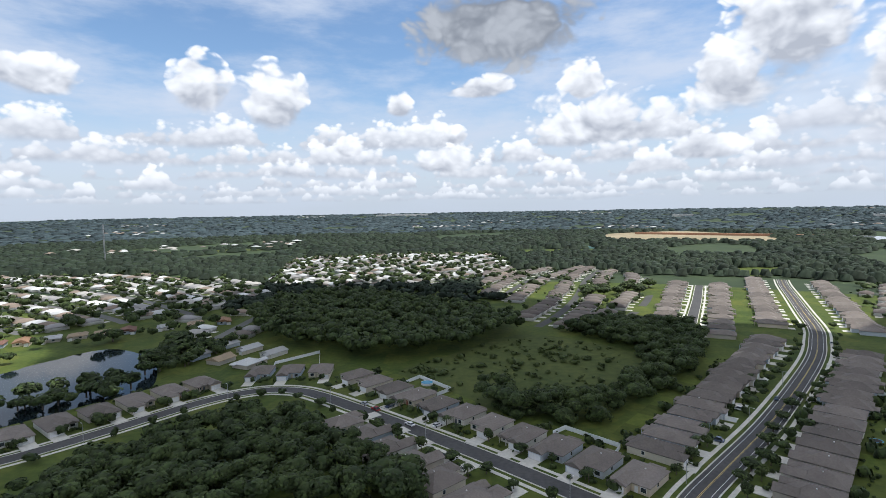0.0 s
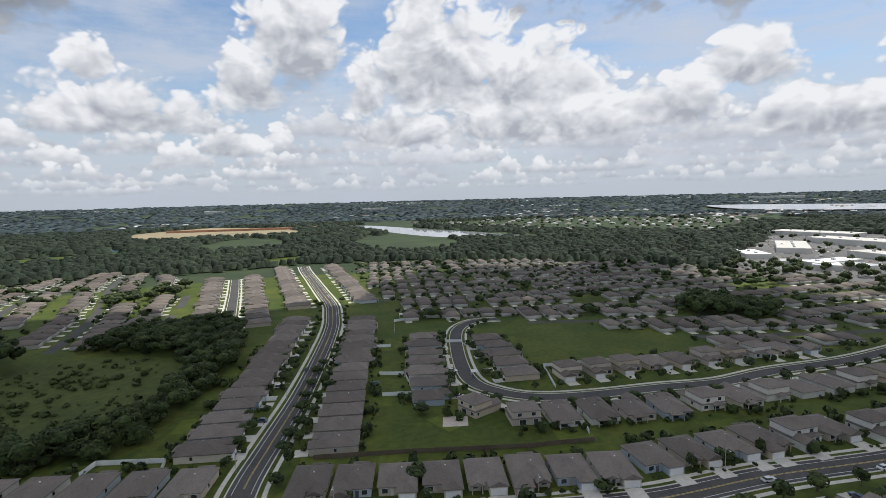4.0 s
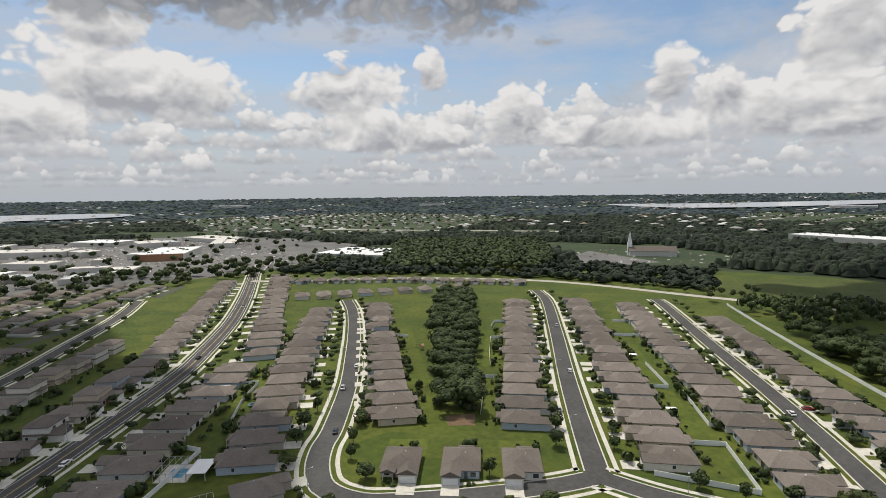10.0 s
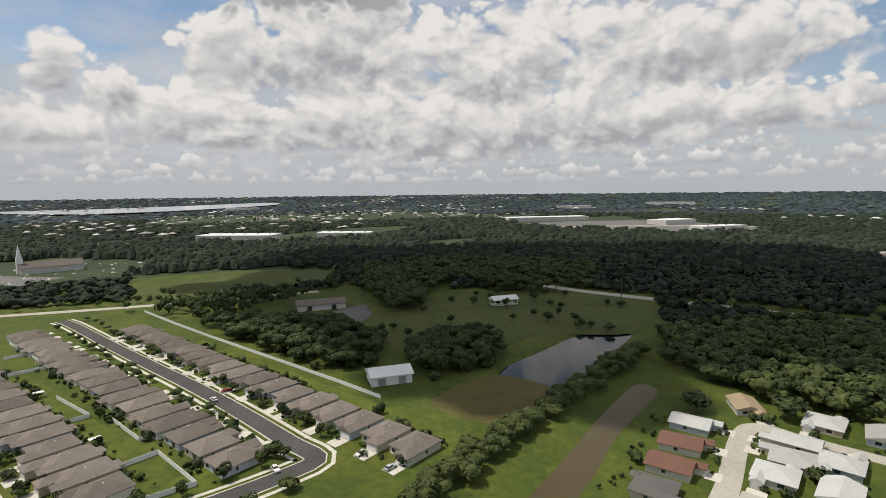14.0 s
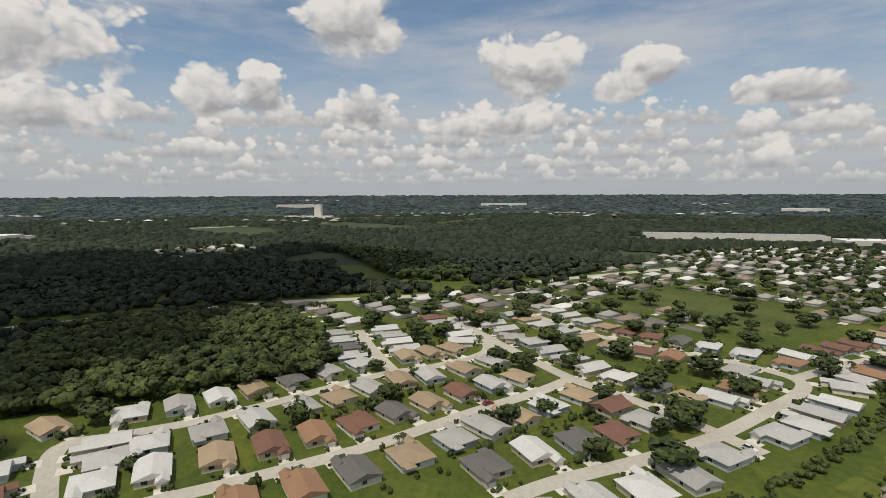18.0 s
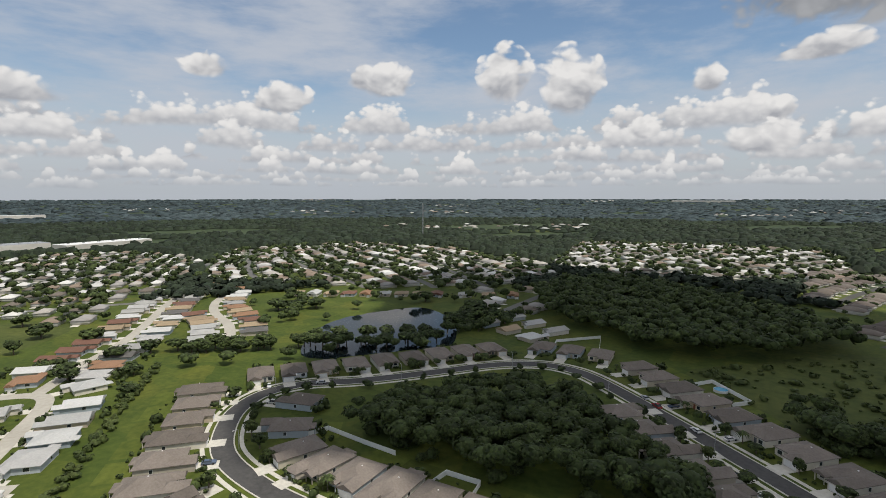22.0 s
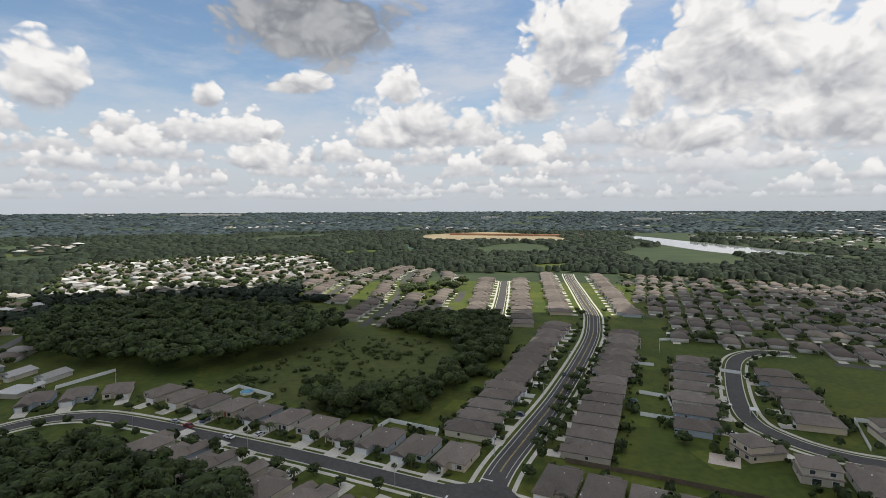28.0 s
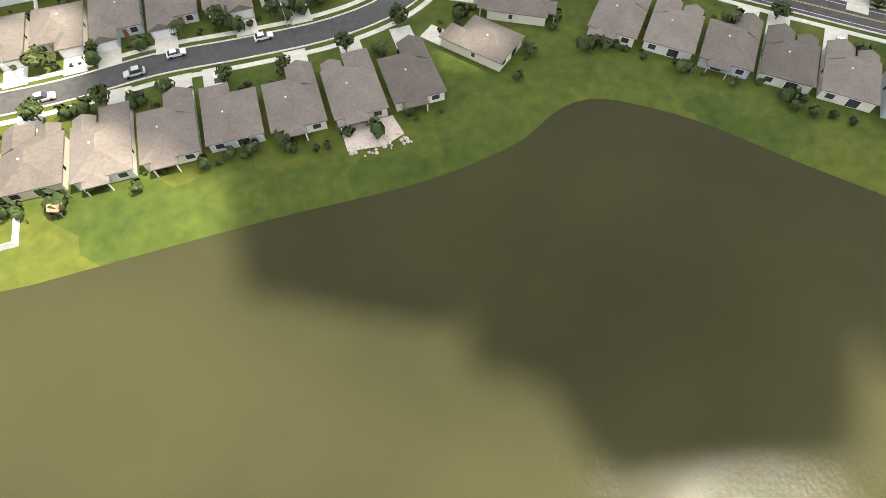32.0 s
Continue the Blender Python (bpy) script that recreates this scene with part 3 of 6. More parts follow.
polygon("water_main", POND, -0.93, WATER, "wide murky olive-brown retention pond with grass banks", category="water")
polygon("water_west", POND_W, -0.7, DARK_WATER, "dark still pond that mirrors the sky, beside houses", category="water")
polygon("water_south", POND_S, -0.7, DARK_WATER, "small dark pond mirroring clouds at the park's edge", category="water")
polygon("water_canal", CANAL, -0.7, CANAL_WATER, "muddy brown canal beside a hedge of trees", category="water")
polygon("marsh", smooth_line([(-18, -207), (-52, -235), (-75, -211), (-63, -190), (-43, -181)], 4, True), 0.05, MARSH, "brown reedy marsh in a dry pond bed", category="marsh")
polygon("lake_northeast", smooth_line([(1097, 1450), (946, 1059), (861, 784), (900, 600), (960, 600), (1013, 760), (1080, 1080), (1130, 1300)], 30, True), 0.4, LAKE_SKY_SHEEN, "long lake between dark woods, its shine given by a pale colour", category="water")
polygon("lake_east", smooth_line([(2835, 734), (2972, 455), (2911, -232), (2542, -228), (2422, 372)], 60, True), 8.0, LAKE_SKY_SHEEN, "pale distant lake under the skyline", category="water")
polygon("lake_southeast", smooth_line([(1808, -2562), (1415, -2904), (784, -3551), (683, -3184), (1215, -2431)], 60, True), 8.0, LAKE_SKY_SHEEN, "broad pale distant lake under the skyline", category="water")
FIELDS = {
    "meadow_field": ([(-24, 281), (6, 316), (56, 362), (104, 330), (118, 285), (74, 240), (30, 222), (8, 246)], MEADOW, "rough green meadow ringed by dark trees"),
    "park_lawn": ([(16, -316), (-11, -406), (-125, -445), (-203, -369), (-153, -298), (-93, -300), (-40, -262)], MEADOW, "mown park lawn dotted with small trees"),
    "block_green": ([(269, 181), (316, 177), (299, 97), (270, 107), (231, 141)], GRASS, "open green lot inside a block of houses"),
    "golf_lawn": ([(-392, 27), (-398, 78), (-352, 112), (-390, 176), (-447, 150), (-490, 80), (-440, 30)], MEADOW, "mown golf lawn among bungalows and trees"),
    "north_green": ([(138, 505), (212, 515), (238, 572), (165, 570)], GRASS, "open green lawn between rows of houses"),
    "south_field": ([(239, -516), (151, -613), (52, -607), (54, -497), (207, -447)], MEADOW, "open green field beyond the boundary road"),
    "sports_field": ([(150, 1010), (300, 1000), (330, 1080), (160, 1100)], GRASS, "far green sports fields among woods"),
    "north_meadow": ([(372, 640), (440, 640), (480, 705), (400, 725)], GRASS, "open green meadow beyond the houses"),
    "far_pasture": ([(-640, 1150), (-420, 1230), (-460, 1290), (-660, 1230)], MEADOW, "far green pasture in woods"),
    "hill_pasture": ([(-1380, -420), (-1300, -330), (-1640, -240), (-1760, -310)], MEADOW, "pale green pasture beyond dark woods"),
    "dirt_site": ([(430, 1380), (560, 1700), (840, 1800), (900, 1450), (770, 1180), (660, 1240)], DIRT, "bare sandy building land far off"),
}
for k, (nm, (pts, mt, lab)) in enumerate(FIELDS.items()):
    polygon(nm, smooth_line(pts, 6, True), 0.03 + 0.006 * k, mt, lab)

# ---------------------------------------------------------------- roads
# name: (points, half width, surface, avenue markings, pavements)
ROADS = {
    "avenue_north": ([(61, 138), (75, 154), (94, 172), (131, 207), (178, 256), (214, 296), (240, 330), (262, 362), (294, 420), (330, 485), (369, 556), (395, 600)], 4.4, ASPHALT, True, True),
    "avenue_east": ([(61, 138), (70, 127), (87, 108), (105, 90), (124, 72), (147, 52), (179, 31), (216, 2), (271, -39), (308, -61), (375, -95), (455, -128), (543, -161), (604, -184), (690, -225)], 4.9, ASPHALT, True, True),
    "loop_street": ([(61, 138), (49, 149), (23, 175), (1, 196), (-30, 224), (-58, 248), (-74, 257), (-92, 257), (-112, 244), (-135, 216), (-157, 191), (-175, 176), (-183, 158), (-178, 139), (-164, 122), (-148, 111), (-124, 105), (-94, 103)], 3.7, ASPHALT, False, True),
    "loop_street_south": ([(-94, 103), (-63, 102), (-39, 104), (-18, 103), (3, 103), (20, 107), (34, 116), (45, 125), (61, 138)], 3.6, ASPHALT, False, True),
    "third_street": ([(120, -72), (128, -62), (140, -57), (152, -60), (164, -67), (176, -77), (211, -101), (247, -122), (298, -150), (350, -176), (390, -192)], 3.7, ASPHALT, False, True),
    "third_street_link": ([(120, -72), (108, -92), (98, -112), (93, -126)], 3.7, ASPHALT, False, True),
    "fourth_street": ([(93, -126), (121, -153), (158, -190), (215, -249), (280, -314), (318, -343)], 3.7, ASPHALT, False, True),
    "fifth_street": ([(93, -126), (76, -131), (61, -138), (46, -147), (32, -157), (24, -166), (35, -179), (50, -197), (70, -220), (93, -245), (120, -273), (158, -313), (210, -369), (228, -386)], 3.7, ASPHALT, False, True),
    "inner_street": ([(300, 217), (284, 227), (258, 220), (222, 190), (191, 157), (186, 136), (192, 118), (210, 100), (235, 81), (258, 62), (288, 47), (330, 20), (374, -1), (441, -33), (501, -54)], 3.6, ASPHALT, False, True),
    "second_street": ([(168, 350), (185, 384), (235, 476), (284, 569)], 3.7, ASPHALT, False, True),
    "boundary_road": ([(543, -161), (508, -200), (478, -258), (430, -318), (360, -378), (300, -405), (197, -428), (60, -470)], 4.5, OLD_ROAD, False, False),
    "village_road": ([(-85, -118), (-99, -132), (-132, -167), (-146, -155), (-162, -137), (-182, -120), (-204, -104), (-228, -86), (-249, -61), (-274, -43), (-300, -46)], 3.4, OLD_ROAD, False, False),
    "village_lane": ([(-100, -128), (-118, -108), (-133, -91), (-162, -62), (-182, -46), (-203, -29), (-225, -10), (-244, 3)], 3.4, OLD_ROAD, False, False),
    "village_drive": ([(-349, -80), (-311, -52), (-282, -29), (-244, 3), (-225, 27), (-204, 50), (-186, 66)], 3.4, OLD_ROAD, False, False),
    "village_crescent": ([(-140, -14), (-154, 1), (-174, 28), (-191, 48), (-204, 61), (-226, 80), (-252, 101), (-268, 104), (-284, 87), (-300, 57), (-315, 28), (-336, 5), (-378, -34)], 3.2, OLD_ROAD, False, False),
    "village_spur": ([(-232, -80), (-254, -97), (-272, -110), (-301, -129)], 3.2, OLD_ROAD, False, False),
    "village_way": ([(-268, 104), (-296, 136), (-318, 166), (-351, 200), (-411, 256), (-444, 301), (-428, 340)], 3.2, OLD_ROAD, False, False),
    "village_court": ([(-430, 320), (-402, 301), (-375, 272), (-345, 250), (-303, 230), (-268, 204)], 3.4, OLD_ROAD, False, False),
    "interstate": ([(1250, -560), (1020, -740), (760, -930), (560, -1010), (300, -960), (60, -960), (-300, -1180), (-560, -1230), (-900, -1100), (-1400, -700)], 11.0, OLD_ROAD, False, False),
    "highway": ([(60, -640), (-104, -525), (-160, -445), (-232, -373), (-296, -309), (-368, -220), (-420, -120), (-520, -20), (-640, 120)], 6.0, OLD_ROAD, False, False),
}
LINES = {k: smooth_line(v[0], 3.0) for k, v in ROADS.items()}
ROAD_NP = {k: np.array(v) for k, v in LINES.items()}


def road_clear(p, own, gap):
    """Whether p keeps that far from the edge of every road but its own."""
    for k, line in ROAD_NP.items():
        if k != own and np.min(np.hypot(line[:, 0] - p[0], line[:, 1] - p[1])) < ROADS[k][1] + gap:
            return False
    return True


for k, (name, (pts, hw, mat, avenue, walks)) in enumerate(ROADS.items()):
    z = 0.06 + 0.006 * k
    line = LINES[name]
    road = thing("road_" + name, Matrix(), "dark asphalt avenue with double yellow line and white edge lines" if avenue else "grey asphalt residential street with concrete kerbs" if mat is ASPHALT else "pale sun-bleached road between houses", "road", kind="structure")
    part("carriageway", ribbon(line, -hw, hw, 0, z).mesh("carriageway", mat), mat, road)
    if mat is ASPHALT:
        for o in (1, -1):
            a = o * hw
            part("kerb", ribbon(line, *sorted((a, a + o * 0.45)), 0, z + 0.11, lambda p: road_clear(p, name, 0.1)).mesh("kerb", CONCRETE), CONCRETE, road, "pale concrete kerb")
            if walks:
                b = o * (hw + 2.0)
                part("pavement", ribbon(line, *sorted((b, b + o * 1.5)), 0, 0.10, lambda p: road_clear(p, name, 1.2)).mesh("pavement", CONCRETE), CONCRETE, road, "pale concrete pavement")
    if avenue:
        for o in (-0.18, 0.18):
            part("centre_line", ribbon(line[5:], o - 0.07, o + 0.07, 0, z + 0.006).mesh("centre_line", PAINT_YELLOW), PAINT_YELLOW, road, "yellow painted line")
        for o in (-hw + 1.5, hw - 1.5):
            part("edge_line", ribbon(line[4:], o - 0.08, o + 0.08, 0, z + 0.006).mesh("edge_line", PAINT_WHITE), PAINT_WHITE, road, "white painted line")
# the crossroads: a filled patch of asphalt with rounded corners
polygon("road_crossing", smooth_line([(70, 147), (64, 148), (58, 149), (52, 151), (48, 147), (51, 141), (50, 134), (54, 129), (60, 130), (65, 126), (71, 130), (71, 138)], 2, True), 0.19, ASPHALT, "dark asphalt crossroads with white stop bars", category="road")


# ---------------------------------------------------------------- houses
def window(parent, x, y, z, w, h, face):
    """A window with its frame: face is the way it looks (-y, +y, -x or +x)."""
    fr, gl = Shape(), Shape()
    if face in ("-y", "+y"):
        s = -1 if face == "-y" else 1
        fr.box(x - w / 2 - 0.1, x + w / 2 + 0.1, *sorted((y, y + s * 0.05)), z - h / 2 - 0.1, z + h / 2 + 0.1)
        gl.box(x - w / 2, x + w / 2, *sorted((y + s * 0.05, y + s * 0.07)), z - h / 2, z + h / 2)
    else:
        s = -1 if face == "-x" else 1
        fr.box(*sorted((x, x + s * 0.05)), y - w / 2 - 0.1, y + w / 2 + 0.1, z - h / 2 - 0.1, z + h / 2 + 0.1)
        gl.box(*sorted((x + s * 0.05, x + s * 0.07)), y - w / 2, y + w / 2, z - h / 2, z + h / 2)
    f = part("window", fr, WHITE, parent, "white-framed window")
    part("pane", gl, GLASS, f, "dark glass pane")


def suburban_house(m, style, plain=False):
    """Front towards -y. style: 0..5."""
    two = style in (4, 5)
    s = -1 if style % 2 else 1
    label = "two-storey stucco house with a brown shingle hip roof and double garage" if two else "one-storey stucco house with a brown shingle hip roof and front garage"
    h = thing("house", m, label, "house")
    wall, roof = Shape(), Shape()
    wd, eave = (5.4, 2.9)
    back = (9.2, 8.4, 9.8, 8.8, 5.5, 6.2)[style]
    wall.box(-wd, wd, -5.0, back, -0.3, eave)
    gx0, gx1 = sorted((s * -0.2, s * -5.4))
    gy = (-8.8, -8.2, -9.4, -8.0, -8.6, -8.2)[style]
    wall.box(gx0, gx1, gy, -5.0, -0.3, eave)
    roof.hip(-wd, wd, -5.0, back, eave, 2.35)
    roof.hip(gx0, gx1, gy, -2.0, eave + 0.01, 1.55, gable=style in (0, 3, 4))
    if style in (2, 3):
        roof.hip(*sorted((s * 1.2, s * 4.9)), -7.2, -2.5, eave + 0.02, 1.1, gable=True)
        wall.box(*sorted((s * 1.5, s * 1.75)), -7.0, -6.75, -0.3, eave)
        wall.box(*sorted((s * 4.4, s * 4.65)), -7.0, -6.75, -0.3, eave)
    if two:
        wall.box(-wd + 0.2, wd - 0.2, -3.6, back, eave, 5.7)
        roof.hip(-wd + 0.2, wd - 0.2, -3.6, back, 5.7, 2.0)
    # rear lanai
    lx0, lx1 = sorted((s * -1.0, s * 3.6))
    if style in (0, 2, 5):
        wall.box(lx0, lx0 + 0.25, back + 1.9, back + 2.15, -0.3, 2.5)
        wall.box(lx1 - 0.25, lx1, back + 1.9, back + 2.15, -0.3, 2.5)
        roof.hip(lx0, lx1, back - 2.5, back + 2.0, 2.62, 0.95, 0.3)
    part("wall", wall, STUCCO, h)
    rf = part("roof", roof, SHINGLE, h, "weathered brown-grey shingle roof")
    if not plain:
        part("roof_vent", Shape().box(1.0, 1.35, 2.0, 2.35, eave + 1.2, eave + 2.1), WHITE, rf, "small white roof vent")
    gd = Shape()
    cx = (gx0 + gx1) / 2
    for i in range(4):
        gd.box(cx - 2.2, cx + 2.2, gy - 0.07, gy, 0.02 + 0.54 * i, 0.53 + 0.54 * i)
    part("garage_door", gd, WHITE, h, "white panelled garage door")
    fd = Shape()
    fd.box(*sorted((s * 1.0, s * 2.0)), -5.08, -5.0, 0, 2.1)
    part("front_door", fd, DOOR, h)
    window(h, s * 3.6, -5.0, 1.5, 1.6, 1.4, "-y")
    if plain:
        return h
    window(h, s * -3.4, back, 1.5, 1.7, 1.3, "+y")
    window(h, s * 1.4, back, 1.2, 2.4, 2.0, "+y")
    window(h, -wd, 4.0, 1.6, 1.0, 1.2, "-x")
    window(h, wd, 1.0, 1.6, 1.0, 1.2, "+x")
    if two:
        window(h, 2.6, -3.6, 4.3, 1.5, 1.3, "-y")
        window(h, -2.6, -3.6, 4.3, 1.5, 1.3, "-y")
        window(h, 2.6, back, 4.3, 1.5, 1.3, "+y")
        window(h, -2.6, back, 4.3, 1.5, 1.3, "+y")
    return h


def plain_house(m, style):
    """The same house where the camera stays far off: fewer windows."""
    return suburban_house(m, style, True)


def village_plain(m, style):
    """The bungalow where the camera stays far off."""
    return village_house(m, style, True)


def village_house(m, style, plain=False):
    """A low retirement-village bungalow; front towards -y, carport at the side."""
    h = thing("bungalow", m, "low bungalow with a pale weathered roof and carport", "house")
    s = -1 if style % 2 else 1
    wall, roof = Shape(), Shape()
    w, d = ((5.0, 6.4), (5.6, 5.6), (4.8, 6.8), (5.8, 6.2))[style]
    wall.box(-w, w, -d, d, -0.3, 2.6)
    roof.hip(-w, w, -d, d, 2.6, 1.7, 0.6, gable=style in (0, 2))
    cx0, cx1 = sorted((s * (w - 3.5), s * (w - 0.2)))
    wall.box(cx0, cx1, -d - 3.2, -d, -0.3, 2.4)
    roof.hip(cx0, cx1, -d - 3.4, -d + 1.5, 2.5, 1.2, 0.4, gable=True)
    if style in (1, 3):
        roof.hip(*sorted((s * (0.4 - w), s * (3.6 - w))), d - 1.5, d + 2.2, 2.5, 1.0, 0.3)
    part("wall", wall, STUCCO, h)
    part("roof", roof, PARK_ROOF, h)
    gd = Shape().box(cx0 + 0.4, cx1 - 0.4, -d - 3.26, -d - 3.2, 0, 2.1)
    part("garage_door", gd, WHITE, h, "white garage door")
    window(h, s * -2.0, -d, 1.5, 1.8, 1.2, "-y")
    if plain:
        return h
    window(h, 0.5, d, 1.5, 1.6, 1.2, "+y")
    window(h, -w, 1.0, 1.5, 1.2, 1.1, "-x")
    window(h, w, 1.0, 1.5, 1.2, 1.1, "+x")
    return h


TEMPLATES, PLACED, HOMES = {}, [], []
DRIVE = Shape().box(-2.7, 2.7, -1, 0, -0.05, 0.13).mesh("driveway", CONCRETE)


def put_house(x, y, facing, builder, style, group="", drive=0.0, wide=1.0):
    """facing: degrees, the way in which the front looks (0 is +x)."""
    m = pose(x, y, 0, 0, 0, facing + 90) @ Matrix.Diagonal((wide, 1, 1, 1))
    if builder is suburban_house and math.hypot(x, y) > 250:
        builder = plain_house
    if builder is village_house and math.hypot(x, y) > 285:
        builder = village_plain
    key = (builder, style)
    if key in TEMPLATES:
        h = copy_thing(TEMPLATES[key], pose(x, y, 0, 0, 0, facing + 90) @ Matrix.Diagonal((wide / TEMPLATES[key].scale[0], 1, 1, 1)))
    else:
        h = TEMPLATES[key] = builder(m, style)
    if group:
        h["group"] = group
    PLACED.append((x, y))
    if drive and math.hypot(x, y) < 330:
        HOMES.append((x, y, facing, style, drive, builder))
    if drive:
        s = -1 if style % 2 else 1
        f0 = -8.4 if builder not in (village_house, village_plain) else -9.4
        gx_ = s * -2.8 if builder not in (village_house, village_plain) else s * 3.2
        solo("driveway", DRIVE, pose(x, y, 0, 0, 0, facing + 90) @ pose(gx_ * wide, f0, 0) @ Matrix.Diagonal((1, drive, 1, 1)), "pale concrete driveway from garage to street", "driveway", kind="structure")
    return h


def row(a, b, n, side, builder=suburban_house, group="", drive=0.0, styles=(0, 1, 2, 3, 1, 0, 3, 2), two=0.0, lot=None):
    """n houses from a to b; their fronts look to the left of that way (side 1) or to the right (-1)."""
    ux, uy = b[0] - a[0], b[1] - a[1]
    face = math.degrees(math.atan2(uy, ux)) + 90 * side
    step = math.hypot(ux, uy) / max(1, n - 1)
    for i in range(n):
        k = i / max(1, n - 1)
        st = RNG.choice(styles)
        if RNG.random() < two:
            st = RNG.choice((4, 5))
        wide = min(1.06, (lot or step - 2.2) / 10.8) if builder is suburban_house else 1.0
        put_house(a[0] + ux * k, a[1] + uy * k, face + RNG.uniform(-1, 1), builder, st, group, drive, wide)


NEAR = "houses round the loop street"
EAST = "houses along the avenue"
row((61, 163), (-46, 272), 11, 1, group=NEAR, drive=6.5)
row((-66, 282), (-98, 280), 3, 1, group=NEAR, drive=7)
row((-122, 264), (-199, 169), 9, 1, group=NEAR, drive=7)
row((-205, 143), (-148, 87), 6, 1, group=NEAR, drive=7)
row((-133, 82), (-92, 80), 4, 1, group=NEAR, drive=8)
row((-78, 81), (17, 80), 8, 1, group=NEAR, drive=9.5, two=0.12)

put_house(37, 85, 128, suburban_house, 1, NEAR, 6)
put_house(49, 96, 150, suburban_house, 2, NEAR, 8)
put_house(59, 107, 150, suburban_house, 0, NEAR, 8)
row((-101, 121), (-6, 122), 8, -1, group=NEAR, drive=6)
put_house(-160, 156, 195, suburban_house, 1, NEAR, 6)
put_house(-146, 135, 215, suburban_house, 0, NEAR, 6)
put_house(-129, 124, 248, suburban_house, 3, NEAR, 6)
put_house(-115, 121, 262, suburban_house, 2, NEAR, 6)
row((28, 130), (-40, 212), 8, -1, group=NEAR, drive=9)
row((74, 83), (124, 37), 6, 1, group=EAST, drive=9)
row((138, 26), (263, -66), 11, 1, group=EAST, drive=7)
row((281, -84), (540, -190), 17, 1, group=EAST, drive=7)
row((85, 135), (151, 68), 8, -1, group=EAST, drive=6, two=0.1)
row((165, 61), (225, 20), 6, -1, group=EAST, drive=6, two=0.3)
row((236, 8), (300, -33), 6, -1, group=EAST, drive=6, two=0.3)
row((318, -42), (535, -135), 16, -1, group=EAST, drive=6)
row((76, 182), (208, 328), 16, -1, group=EAST, drive=5)
row((107, 152), (236, 290), 15, 1, group=EAST, drive=5)
row((238, 372), (360, 596), 18, -1, group=EAST, drive=5)
row((285, 345), (410, 560), 18, 1, group=EAST, drive=5)
row((152, 360), (266, 578), 14, -1, group=EAST, drive=5)
row((186, 345), (300, 560), 14, 1, group=EAST, drive=5)
INNER = "houses in the inner block"
row((228, 222), (160, 153), 7, 1, group=INNER, drive=5)
put_house(163, 131, -10, suburban_house, 4, INNER, 5)
row((248, 190), (208, 140), 5, -1, group=INNER, drive=5)
row((224, 122), (338, 40), 10, -1, group=INNER, drive=5, two=0.3)
row((168, 112), (212, 72), 5, 1, group=INNER, drive=5, two=0.3)
row((226, 62), (345, -20), 10, 1, group=INNER, drive=5, two=0.3)
SOUTH = "houses on the southern streets"
row((168, -44), (357, -154), 16, -1, group=SOUTH, drive=6)
row((169, -98), (345, -194), 15, 1, group=SOUTH, drive=6, two=0.1)
row((133, -136), (285, -286), 16, -1, group=SOUTH, drive=6)
row((85, -150), (258, -322), 18, 1, group=SOUTH, drive=6)
row((49, -167), (222, -340), 18, -1, group=SOUTH, drive=6)
row((-8, -166), (160, -343), 18, 1, group=SOUTH, drive=6, two=0.1)
row((135, -81), (110, -110), 3, -1, group=SOUTH, drive=6)
put_house(147, -41, -100, suburban_house, 1, SOUTH, 5)
row((430, -150), (368, -298), 10, 1, group=SOUTH)
row((505, -185), (452, -262), 7, -1, group=SOUTH)
row((440, -275), (350, -355), 9, -1, group=SOUTH)


def along(name, side, setback, spacing, builder, styles, group, drive, s0=0.0, s1=1.0):
    """Houses along a road, on the left (1) or right (-1), wherever there is room."""
    line = LINES[name]
    N = normals(line)
    run, last = 0.0, -1e9
    total = sum(math.dist(a, b) for a, b in zip(line, line[1:]))
    for i in range(1, len(line)):
        run += math.dist(line[i - 1], line[i])
        if run - last < spacing or not s0 <= run / total <= s1:
            continue
        x, y = line[i][0] + N[i][0] * side * setback, line[i][1] + N[i][1] * side * setback
        if any(math.hypot(x - a, y - b) < spacing * 0.86 for a, b in PLACED) or not road_clear((x, y), name, 7.5):
            continue
        last = run
        face = math.degrees(math.atan2(-N[i][1] * side, -N[i][0] * side))
        put_house(x, y, face + RNG.uniform(-3, 3), builder, RNG.choice(styles), group, drive)


VILLAGE = "bungalows in the village"
row((-345, 333), (-235, 392), 9, -1, village_house, VILLAGE, 0, (0, 1, 2, 3))
row((-212, 402), (-175, 420), 3, -1, village_house, VILLAGE, 0, (0, 1, 2, 3))
row((-150, 318), (-112, 300), 3, 1, village_house, VILLAGE, 0, (0, 1, 2, 3))
row((-142, 344), (-104, 322), 3, -1, village_house, VILLAGE, 0, (0, 1, 2, 3))
for nm in ("village_lane", "village_road", "village_drive", "village_crescent", "village_spur", "village_way", "village_court"):
    for sd in (1, -1):
        along(nm, sd, 16.0, 15.0, village_house, (0, 1, 2, 3), VILLAGE, 4.5)


